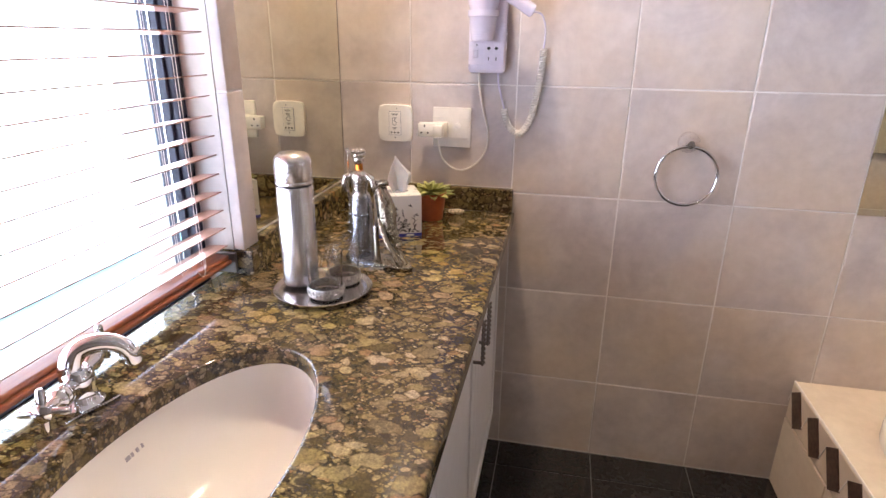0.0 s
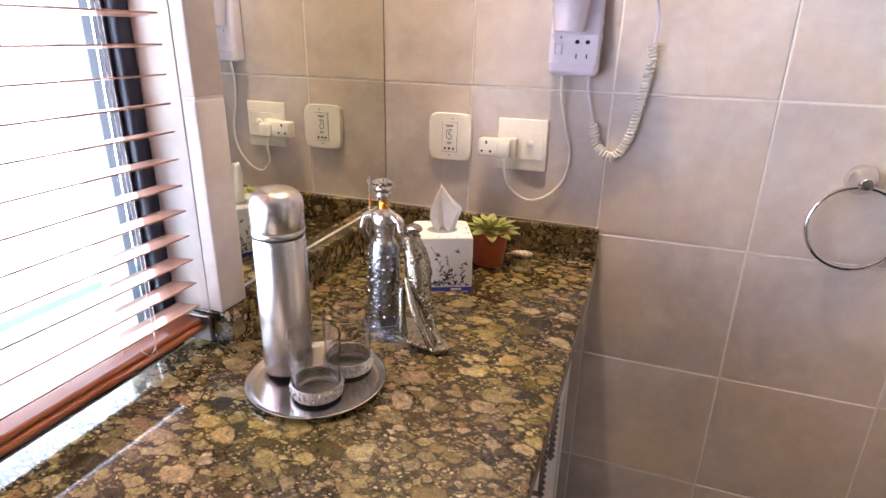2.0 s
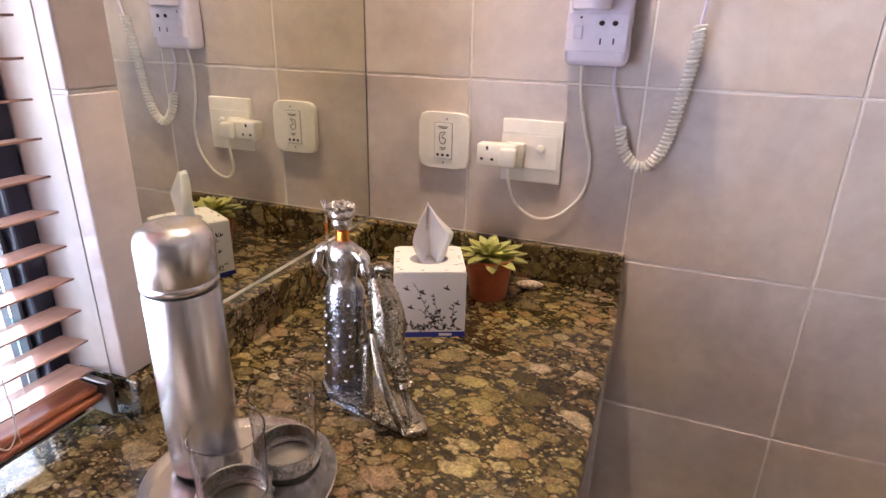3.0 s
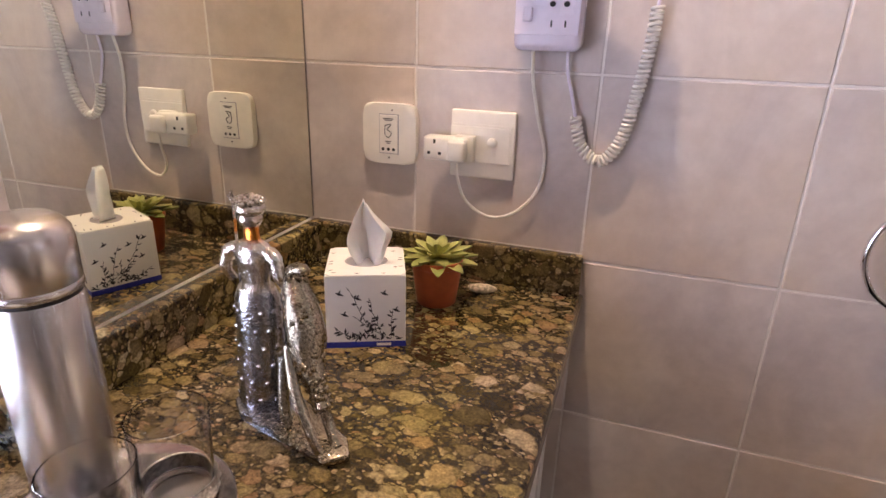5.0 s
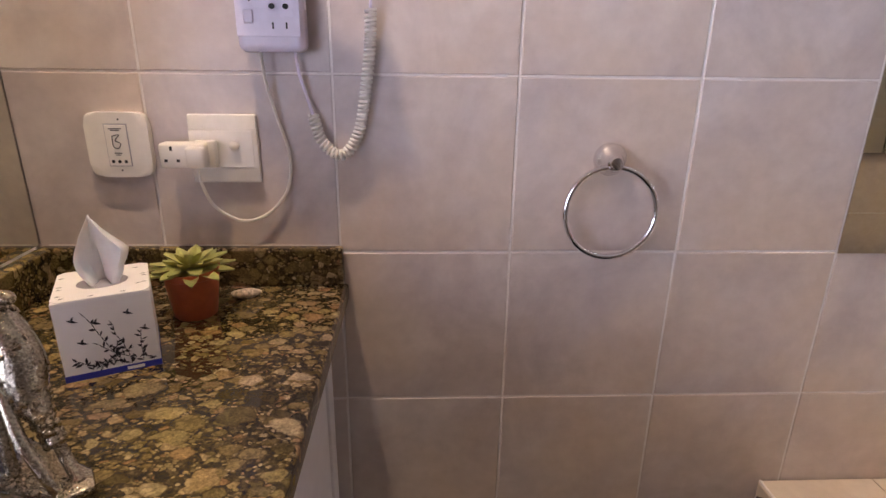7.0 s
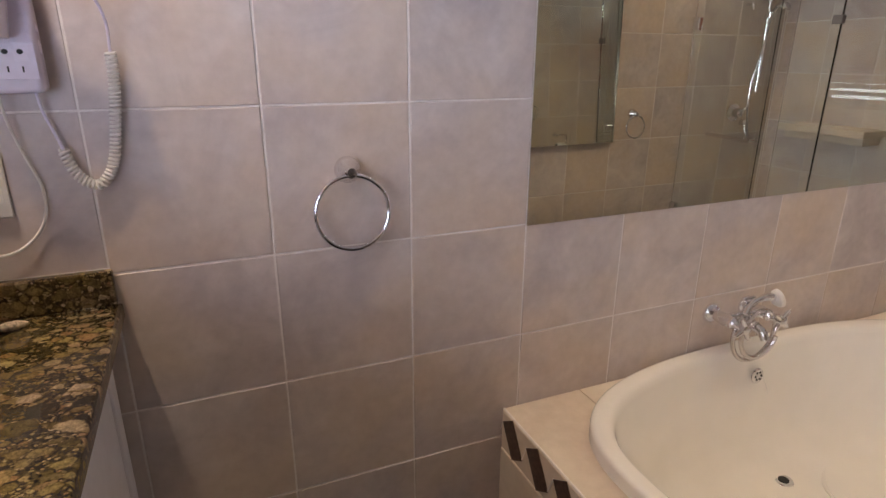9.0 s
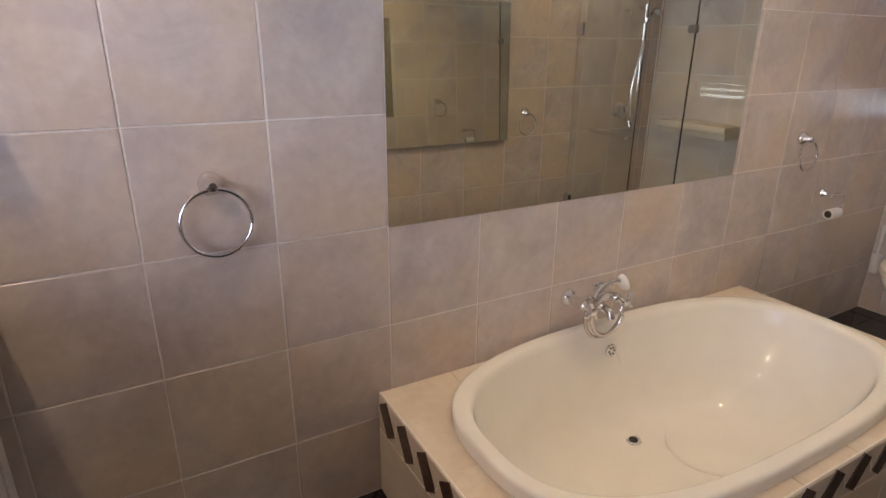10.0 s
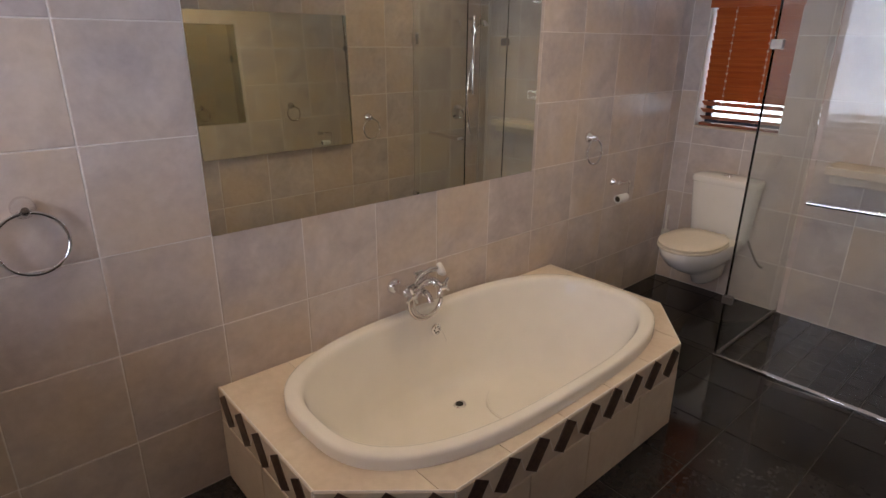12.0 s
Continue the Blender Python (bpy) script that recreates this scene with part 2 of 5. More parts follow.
def box(x0, y0, z0, x1, y1, z1, bevel=0.0, seg=2, bm=None):
    b = bmesh.new()
    bmesh.ops.create_cube(b, size=1.0)
    for v in b.verts:
        v.co = Vector(((x0 + x1) / 2 + v.co.x * (x1 - x0), (y0 + y1) / 2 + v.co.y * (y1 - y0), (z0 + z1) / 2 + v.co.z * (z1 - z0)))
    if bevel:
        bmesh.ops.bevel(b, geom=b.edges[:], offset=bevel, segments=seg, affect="EDGES", profile=0.5)
    return joined(bm, b)


def joined(bm, b):
    if bm is None:
        return b
    me = bpy.data.meshes.new("tmp")
    b.to_mesh(me)
    b.free()
    bm.from_mesh(me)
    bpy.data.meshes.remove(me)
    return bm


def lathe(profile, seg=40, cx=0.0, cy=0.0, bm=None, sx=1.0, sy=1.0):
    """A turned body about z. profile: (radius, z) from one end to the other; radius 0 closes it."""
    b = bmesh.new()
    rings = []
    for r, z in profile:
        if r <= 1e-6:
            rings.append([b.verts.new((cx, cy, z))])
        else:
            rings.append([b.verts.new((cx + r * sx * math.cos(i * math.tau / seg), cy + r * sy * math.sin(i * math.tau / seg), z)) for i in range(seg)])
    for a, c in zip(rings, rings[1:]):
        for i in range(seg):
            j = (i + 1) % seg
            q = [a[i % len(a)], a[j % len(a)], c[j % len(c)], c[i % len(c)]]
            q = list(dict.fromkeys(q))
            if len(q) > 2:
                b.faces.new(q)
    return joined(bm, b)


def tube(points, radius, seg=10, bm=None, closed=False, cap=True):
    """A round bar through points; radius a number or one a point."""
    b = bmesh.new()
    pts = [Vector(p) for p in points]
    n = len(pts)
    rings = []
    up = None
    for i, p in enumerate(pts):
        if closed:
            d = pts[(i + 1) % n] - pts[i - 1]
        else:
            d = pts[min(i + 1, n - 1)] - pts[max(i - 1, 0)]
        d.normalize()
        if up is None:
            up = d.orthogonal().normalized()
        else:
            up = (up - d * up.dot(d)).normalized()
        side = d.cross(up)
        r = radius[i] if isinstance(radius, (list, tuple)) else radius
        rings.append([b.verts.new(p + (up * math.cos(k * math.tau / seg) + side * math.sin(k * math.tau / seg)) * r) for k in range(seg)])
    pairs = list(zip(rings, rings[1:]))
    if closed:
        pairs.append((rings[-1], rings[0]))
    for a, c in pairs:
        for k in range(seg):
            b.faces.new((a[k], a[(k + 1) % seg], c[(k + 1) % seg], c[k]))
    if cap and not closed:
        b.faces.new(rings[0])
        b.faces.new(rings[-1])
    return joined(bm, b)


def curve(points, steps=8):
    """A smooth line through a few points."""
    p = [Vector(q) for q in points]
    out = []
    for i in range(len(p) - 1):
        a, b, c, d = p[max(i - 1, 0)], p[i], p[i + 1], p[min(i + 2, len(p) - 1)]
        for s in range(steps):
            t = s / steps
            out.append(0.5 * ((2 * b) + (c - a) * t + (2 * a - 5 * b + 4 * c - d) * t * t + (3 * b - a - 3 * c + d) * t ** 3))
    out.append(p[-1])
    return out


def ball(x, y, z, rx, ry, rz, bm=None, u=16, v=10):
    b = bmesh.new()
    bmesh.ops.create_uvsphere(b, u_segments=u, v_segments=v, radius=1.0)
    for w in b.verts:
        w.co = Vector((x + w.co.x * rx, y + w.co.y * ry, z + w.co.z * rz))
    return joined(bm, b)


def turned(bm, m):
    bm.transform(m)
    return bm


def prism(outline, z0, z1, bevel=0.0):
    b = bmesh.new()
    low = [b.verts.new((x, y, z0)) for x, y in outline]
    high = [b.verts.new((x, y, z1)) for x, y in outline]
    b.faces.new(low[::-1])
    b.faces.new(high)
    for i in range(len(low)):
        j = (i + 1) % len(low)
        b.faces.new((low[i], low[j], high[j], high[i]))
    if bevel:
        bmesh.ops.bevel(b, geom=b.edges[:], offset=bevel, segments=2, affect="EDGES", profile=0.5)
    return b


def sheet_with_hole(outer, hole, z0, z1, bevel=0.0):
    """A slab whose hole outline has the same number of points as its outer outline."""
    b = bmesh.new()
    n = len(outer)
    rows = [[b.verts.new((x, y, z)) for x, y in line] for line, z in ((outer, z0), (outer, z1), (hole, z1), (hole, z0))]
    for k in range(4):
        a, c = rows[k], rows[(k + 1) % 4]
        for i in range(n):
            j = (i + 1) % n
            b.faces.new((a[i], a[j], c[j], c[i]))
    if bevel:
        b.normal_update()
        bmesh.ops.recalc_face_normals(b, faces=b.faces[:])
        top = [e for e in b.edges if all(abs(v.co.z - z1) < 1e-6 for v in e.verts) and abs(sum(f.normal.z for f in e.link_faces)) < 1.9]
        bmesh.ops.bevel(b, geom=top, offset=bevel, segments=3, affect="EDGES", profile=0.5)
    return b


# ---- tiling ----
TILE_MESHES = {}


def tile_mesh(w, h, material, deep, gap=0.0037, chamfer=0.0015):
    key = (round(w, 4), round(h, 4), material.name, deep)
    if key not in TILE_MESHES:
        g, c = gap / 2, gap / 2 + chamfer
        b = bmesh.new()
        back = [b.verts.new((x, y, -deep)) for x, y in ((g, g), (w - g, g), (w - g, h - g), (g, h - g))]
        mid = [b.verts.new((x, y, -chamfer)) for x, y in ((g, g), (w - g, g), (w - g, h - g), (g, h - g))]
        top = [b.verts.new((x, y, 0)) for x, y in ((c, c), (w - c, c), (w - c, h - c), (c, h - c))]
        for a, d in ((back, mid), (mid, top)):
            for i in range(4):
                b.faces.new((a[i], a[(i + 1) % 4], d[(i + 1) % 4], d[i]))
        b.faces.new(top)
        TILE_MESHES[key] = mesh_from("tile", b, material)
    return TILE_MESHES[key]


def cut(rect, hole):
    """What is left of a rectangle (u0, v0, u1, v1) outside a hole."""
    u0, v0, u1, v1 = rect
    a0, b0, a1, b1 = hole
    if a0 >= u1 or a1 <= u0 or b0 >= v1 or b1 <= v0:
        return [rect]
    out = []
    if b0 > v0:
        out.append((u0, v0, u1, b0))
    if b1 < v1:
        out.append((u0, b1, u1, v1))
    m0, m1 = max(v0, b0), min(v1, b1)
    if a0 > u0:
        out.append((u0, m0, a0, m1))
    if a1 < u1:
        out.append((a1, m0, u1, m1))
    return out


def lines(start, pitch, low, high):
    k = math.ceil((low - start) / pitch - 1e-6)
    got = [low]
    while start + k * pitch < high - 1e-4:
        if start + k * pitch > low + 0.012:
            got.append(start + k * pitch)
        k += 1
    return got + [high]


def tiling(parent, base, us, vs, material, holes=(), deep=0.006, name="tile"):
    """Lays one object a tile on the plane of base (its x and y run along the surface, its z out of it)."""
    for u0, u1 in zip(us, us[1:]):
        for v0, v1 in zip(vs, vs[1:]):
            left = [(u0, v0, u1, v1)]
            for hole in holes:
                left = [r for q in left for r in cut(q, hole)]
            for r in left:
                if r[2] - r[0] < 0.012 or r[3] - r[1] < 0.012:
                    continue
                ob = new(name, tile_mesh(r[2] - r[0], r[3] - r[1], material, deep))
                ob.parent = parent
                jig = pose(0, 0, random.uniform(-0.0006, 0.0), random.uniform(-0.08, 0.08), random.uniform(-0.08, 0.08), 0)
                ob.matrix_basis = base @ Matrix.Translation((r[0], r[1], 0)) @ jig


P = 0.303
FAR, SOUTH, WEST_END = 4.25, -1.63, -2.90   # far wall, wall opposite the bath, end of the vanity bay
BAY = 1.95                                  # where the wall opposite the bath begins

# ---- structure ----


def structure(name, bm, material, label, category):
    return tagged(part(name, bm, material), label, category, kind="structure")




def room_slab(z0, z1):
    bm = box(-0.25, SOUTH - 0.12, z0, FAR + 0.2, 0.15, z1)
    return box(-0.25, WEST_END - 0.15, z0, BAY + 0.12, SOUTH - 0.12, z1, bm=bm)


floor = structure("floor", room_slab(-0.12, -0.004), FLOOR_GROUT, "dark glossy ceramic tiled bathroom floor", "floor")
ceiling = structure("ceiling", room_slab(CEIL, CEIL + 0.1), PLASTER, "plain white painted bathroom ceiling", "ceiling")
wall_north = structure("wall_north", box(-0.25, 0.002, -0.004, FAR + 0.2, 0.15, CEIL), GROUT, "beige mottled ceramic tiled wall behind the bath", "wall")
wall_south = structure("wall_south", box(BAY, SOUTH - 0.12, -0.004, FAR, SOUTH - 0.002, CEIL), GROUT, "beige tiled wall opposite the bath", "wall")
# The two bay walls are added out of view, dark like a doorway.
wall_bay = structure("wall_bay", box(BAY - 0.002, WEST_END, -0.004, BAY + 0.12, SOUTH - 0.12, CEIL), WALLPLAIN, "added dark brown wall beside the vanity bay, out of view", "wall")
wall_back = structure("wall_back", box(-0.25, WEST_END - 0.15, -0.004, BAY + 0.12, WEST_END, CEIL), WALLPLAIN, "added dark brown wall closing the vanity bay, out of view", "wall")


def pierced(x0, x1, y0, y1, hole):
    """A wall across x with one opening (y0, z0, y1, z1)."""
    a0, b0, a1, b1 = hole
    bm = box(x0, y0, -0.004, x1, a0, CEIL)
    box(x0, a1, -0.004, x1, y1, CEIL, bm=bm)
    box(x0, a0, -0.004, x1, a1, b0, bm=bm)
    box(x0, a0, b1, x1, a1, CEIL, bm=bm)
    return bm


WIN = (-2.05, 0.80, -0.62, 2.02)
FWIN = (-0.565, 0.985, -0.105, 1.86)
wall_west = structure("wall_west", pierced(-0.25, -0.020, WEST_END, 0.002, WIN), GROUT, "beige tiled wall with a wide window over the vanity", "wall")
wall_east = structure("wall_east", pierced(FAR + 0.002, FAR + 0.2, SOUTH - 0.12, 0.002, FWIN), GROUT, "beige tiled wall with a small window above the toilet", "wall")
backdrop = structure("backdrop", box(-3.2, -6.0, -0.5, -3.15, 3.0, 4.5), DAY, "white glare of daylight beyond the window", "backdrop")
# Made-up ground; its blue colour gives the daylight glimpsed below the bottom rail.
outside = structure("ground", box(-40, -40, -0.75, -0.251, 40, -0.6), simple("blue_daylight_ground", (0.20, 0.42, 0.46), 0.5, grain=1.5, spread=0.3), "added ground, its blue standing for daylight under the blind", "ground")
backdrop2 = structure("backdrop", box(6.2, -3.0, -0.5, 6.25, 3.0, 4.5), DAY, "white glare of daylight beyond the small window", "backdrop")

# ---- vanity ----
TOP, EDGE = 0.82, 0.515
BX, BY, BA, BB = 0.215, -1.165, 0.132, 0.275    # basin centre and half sizes


def vanity_top():
    n = 96
    x0, x1, y0, y1 = -0.0600, EDGE, -2.45, -0.004
    outer, hole = [], []
    for i in range(n):
        a = math.tau * i / n
        c, s = math.cos(a), math.sin(a)
        hole.append((BX + BA * c, BY + BB * s))
        k = min(((x1 if c > 0 else x0) - BX) / c if abs(c) > 1e-9 else 1e9, ((y1 if s > 0 else y0) - BY) / s if abs(s) > 1e-9 else 1e9)
        outer.append((BX + k * c, BY + k * s))
    for cx, cy in ((x0, y0), (x0, y1), (x1, y0), (x1, y1)):
        i = min(range(n), key=lambda q: (outer[q][0] - cx) ** 2 + (outer[q][1] - cy) ** 2)
        outer[i] = (cx, cy)
    ob = thing("countertop", "polished brown pebble granite vanity top with oval cut-out", "countertop")
    part("slab", sheet_with_hole(outer, hole, TOP - 0.03, TOP, 0.006), GRANITE, ob, smooth=True)
    part("backsplash", box(-0.0095, -0.566, TOP + 0.0005, 0.018, -0.021, TOP + 0.070, 0.003), GRANITE, ob, "granite upstand under the mirror")
    part("backsplash", box(-0.0095, -0.0205, TOP + 0.0005, EDGE - 0.006, -0.001, TOP + 0.070, 0.004), GRANITE, ob, "granite upstand with rounded end")
    part("backsplash", box(-0.075, -0.6245, TOP + 0.0005, 0.020, -0.5665, TOP + 0.055, 0.003), GRANITE, ob, "granite block at the window jamb")
    part("sealant", tube([(-0.0085, -0.566, TOP + 0.0715), (-0.0085, -0.021, TOP + 0.0708)], 0.0008), GROUT, ob, "white sealant bead")
    part("sealant", tube([(0.004, -0.003, TOP + 0.0715), (EDGE - 0.01, -0.003, TOP + 0.0708)], 0.0008), GROUT, ob, "white sealant bead")
    return ob


vanity_top()


def basin():
    ob = thing("basin", "oval white ceramic undermount basin below the granite", "basin")
    prof = []
    for i in range(15):
        t = i / 14
        prof.append((max(0.0, 1.06 * math.cos(t * math.pi / 2) ** 0.62), -0.032 - 0.135 * math.sin(t * math.pi / 2)))
    bm = lathe([(1.2, -0.031), (1.06, -0.031)] + prof[1:-1] + [(0, prof[-1][1])], 72)
    for v in bm.verts:
        v.co = Vector((BX + v.co.x * BA, BY + v.co.y * BB, TOP + v.co.z))
    bowl = part("bowl", bm, CERAMIC, ob, smooth=True)
    m = bowl.modifiers.new("thick", "SOLIDIFY")
    m.thickness, m.offset = 0.008, 1
    part("waste", lathe([(0.0, 0.004), (0.012, 0.004), (0.022, 0.002), (0.024, 0.0), (0.0, -0.001)], 28), CHROME, ob, "chrome waste ring", True, pose(BX, BY, TOP - 0.1655))
    mark = bmesh.new()
    for k, w in enumerate((0.010, 0.005, 0.005, 0.004)):
        box(0, -0.016 + k * 0.010, 0, 0.006, -0.016 + k * 0.010 + w * 0.8, 0.0012, bm=mark)
    part("maker_mark", mark, GREY_PRINT_SHADE, ob, "small grey printed mark", at=pose(0.094, -1.10, TOP - 0.058, 0, 68, 0))
    return ob


basin()


def cross_handle(name, parent, at, size=1.0, material=CHROME):
    """A spindle with a bell and four bars, its axis along local z."""
    bm = lathe([(0, 0), (0.012, 0), (0.013, 0.006), (0.008, 0.012), (0.007, 0.026), (0.011, 0.030), (0.011, 0.040), (0.007, 0.043), (0, 0.044)], 20)
    for a in (0, 90):
        turn = Matrix.Translation((0, 0, 0.035)) @ Matrix.Rotation(radians(a), 4, "Z")
        bar = tube([(-0.028, 0, 0), (-0.024, 0, 0), (0.024, 0, 0), (0.028, 0, 0)], [0.003, 0.0052, 0.0052, 0.003], 10)
        joined(bm, turned(bar, turn))
    turned(bm, Matrix.Scale(size, 4))
    return part(name, bm, material, parent, smooth=True, at=at)


def basin_mixer():
    ob = thing("basin_mixer", "chrome cross-handle basin mixer tap on the granite", "tap", pose(0.020, -1.090, TOP))
    part("base", lathe([(0, 0), (0.028, 0), (0.028, 0.005), (0.023, 0.010), (0.019, 0.026), (0.021, 0.032), (0.021, 0.048), (0.015, 0.056), (0, 0.058)], 28), CHROME, ob, smooth=True)
    path = curve([(0, 0, 0.030), (-0.005, -0.002, 0.058), (0.002, 0.008, 0.078), (0.022, 0.022, 0.085), (0.042, 0.036, 0.078), (0.052, 0.043, 0.060)], 7)
    part("spout", tube(path, [0.016 - 0.005 * i / (len(path) - 1) for i in range(len(path))], 16), CHROME, ob, smooth=True)
    part("nozzle", lathe([(0, -0.010), (0.010, -0.010), (0.0125, -0.006), (0.0125, 0.008), (0.009, 0.012), (0, 0.012)], 20), CHROME, ob, smooth=True, at=pose(0.053, 0.044, 0.056, 0, -14, 0))
    for a, rz in ((90, 20), (90, 200)):
        arm = Matrix.Rotation(radians(rz), 4, "Z") @ Matrix.Rotation(radians(a - 8), 4, "X")
        part("valve", lathe([(0, 0.010), (0.012, 0.010), (0.010, 0.030), (0.015, 0.040), (0.015, 0.050), (0.011, 0.056), (0, 0.057)], 18), CHROME, ob, smooth=True, at=Matrix.Translation((0, 0, 0.036)) @ arm)
        cross_handle("handle", ob, Matrix.Translation((0, 0, 0.036)) @ arm @ Matrix.Translation((0, 0, 0.050)), 1.1)
    chain = bmesh.new()
    for i in range(22):
        t = i / 21
        ball(0.026 - 0.010 * math.cos(t * 3.0), -0.045 + 0.07 * t, 0.0022, 0.0019, 0.0019, 0.0019, chain, 6, 4)
    part("chain", chain, CHROME, ob, "bead plug chain lying on the granite")


basin_mixer()


def twisted_pull(name, parent, at):
    bm = tube([(0, 0, 0.0), (0.020, 0, 0.0)], 0.004, 8)
    tube([(0, 0, -0.10), (0.020, 0, -0.10)], 0.004, 8, bm)
    for ph in (0, math.pi):
        pts = [(0.021 + 0.003 * math.cos(ph + i * 0.75), 0.003 * math.sin(ph + i * 0.75), 0.004 - 0.108 * i / 40) for i in range(41)]
        tube(pts, 0.0026, 7, bm)
    return part(name, bm, DARK_METAL, parent, "twisted dark iron pull", True, at)


def vanity_cabinet(y0, y1, pulls):
    """One unit of white doors with a raised frame; its front lies at x = 0.48."""
    ob = thing("vanity_cabinet", "white painted vanity cabinet with panelled doors and twisted pulls", "cabinet", group="vanity cabinets under the granite")
    part("body", box(0.015, y0 + 0.001, 0.13, 0.462, y1 - 0.001, 0.620, 0.001), CABINET_PAINT, ob)
    part("front_rail", box(0.440, y0 + 0.001, 0.6205, 0.462, y1 - 0.001, TOP - 0.031, 0.001), CABINET_PAINT, ob)
    part("back_rail", box(0.0, y0 + 0.001, 0.6205, 0.018, y1 - 0.001, TOP - 0.031, 0.001), CABINET_PAINT, ob)
    part("plinth", box(0.06, y0 + 0.002, 0.0, 0.40, y1 - 0.002, 0.129), CABINET_PAINT, ob, "recessed white plinth")
    mid = (y0 + y1) / 2
    for a, b, yp in ((y0, mid, mid - 0.045), (mid, y1, mid + 0.045)):
        a, b = a + 0.002, b - 0.002
        door = part("door", box(0.463, a, 0.135, 0.476, b, TOP - 0.040, 0.0015), CABINET_PAINT, ob)
        rim = bmesh.new()
        zt, zb = TOP - 0.040, 0.135
        for q in ((a, zb, a + 0.045, zt), (b - 0.045, zb, b, zt), (a + 0.0455, zb, b - 0.0455, zb + 0.045), (a + 0.0455, zt - 0.045, b - 0.0455, zt)):
            box(0.4765, q[0], q[1], 0.484, q[2], q[3], 0.0025, 2, rim)
        part("door_frame", rim, CABINET_PAINT, door)
        part("raised_panel", box(0.4765, a + 0.062, zb + 0.062, 0.482, b - 0.062, zt - 0.062, 0.004), CABINET_PAINT, door)
        if pulls:
            twisted_pull("handle", door, pose(0.484, yp, 0.735))
    return ob


vanity_cabinet(-0.985, -0.045, True)
vanity_cabinet(-1.925, -0.987, True)
vanity_cabinet(-2.44, -1.927, True)
tagged(part("filler_strip", box(0.02, -0.044, 0.0, 0.455, -0.003, TOP - 0.031, 0.001), CABINET_PAINT), "narrow white filler strip between cabinet and wall", "cabinet strip")

# ---- mirrors ----


def mirror(name, bm, label):
    ob = thing(name, label, "mirror")
    part("mirror_glass", bm, MIRROR, ob)
    return ob


vanity_mirror = mirror("vanity_mirror", box(-0.0185, -0.565, TOP + 0.073, -0.0105, -0.006, 1.95), "frameless mirror above the granite upstand, reflecting the sockets")
part("edge_seal", box(-0.0185, -0.0058, TOP + 0.073, -0.0100, -0.0022, 1.95), DARK_METAL, vanity_mirror, "thin dark seam in the corner")
mirror("bath_mirror", box(1.412, -0.0022, 0.874, 2.901, -0.0005, 1.665), "wide frameless mirror on the tiles above the bath")
facing = mirror("opposite_mirror", box(-0.50, 0.0, -0.80, 0.50, 0.004, 0.0), "frameless mirror on the wall facing the bath")
facing.matrix_basis = pose(2.455, SOUTH + 0.002, 1.59, 1.9, 0, 0)

# ---- big window and blind ----


def big_window():
    ob = tagged(thing("window_1", "wide dark aluminium framed window in white glare", "window"), kind="structure")
    y0, z0, y1, z1 = WIN
    low = z0 + 0.006
    bars = bmesh.new()
    for q in ((y0, z0, y1, low), (y0, z1 - 0.05, y1, z1), (y0, low + 0.0005, y0 + 0.05, z1 - 0.0505), (y1 - 0.030, low + 0.0005, y1 - 0.005, z1 - 0.0505), (-1.80, low + 0.0005, -1.73, z1 - 0.0505)):
        box(-0.150, q[0], q[1], -0.085, q[2], q[3], 0.004, 2, bars)
    part("window_frame", bars, NAVY, ob, "dark navy metal frame")
    inner = bmesh.new()
    for a, b in ((y0 + 0.051, -1.8005), (-1.7295, y1 - 0.0305)):
        for q in ((a, low + 0.0007, a + 0.02, z1 - 0.051), (b - 0.006, low + 0.0007, b - 0.001, z1 - 0.051), (a + 0.0205, low + 0.0007, b - 0.0065, low + 0.0025), (a + 0.0205, z1 - 0.08, b - 0.0065, z1 - 0.051)):
            box(-0.138, q[0], q[1], -0.100, q[2], q[3], 0.002, 1, inner)
    part("sash", inner, NAVY, ob)
    for a, b in ((y0 + 0.0715, -1.807), (-1.709, y1 - 0.037)):
        p = part("pane", box(-0.122, a, low + 0.0025, -0.117, b, z1 - 0.0805), GLASS, ob)
        p.visible_shadow = False
    # reveal and edge strip of tile
    part("reveal", box(-0.0845, y1 - 0.0045, TOP + 0.056, -0.021, y1 - 0.0005, z1), TILE, ob, "pale tiled window reveal")
    part("grout_backing", box(-0.0195, -0.6235, TOP + 0.057, 0.0030, -0.5680, z1), GROUT, ob)
    for a, b in ((TOP + 0.0565, 1.196), (1.199, 1.60), (1.603, z1)):
        bm = box(-0.02, -0.6250, a, 0.0045, -0.5665, b, 0.003, 3)
        part("edge_tile", bm, TILE, ob, "rounded edge tile at the jamb", True)


big_window()


def cord_loop(points, name, parent, material=CORD, r=0.0009):
    return part(name, tube(curve(points, 6), r, 6), material, parent)


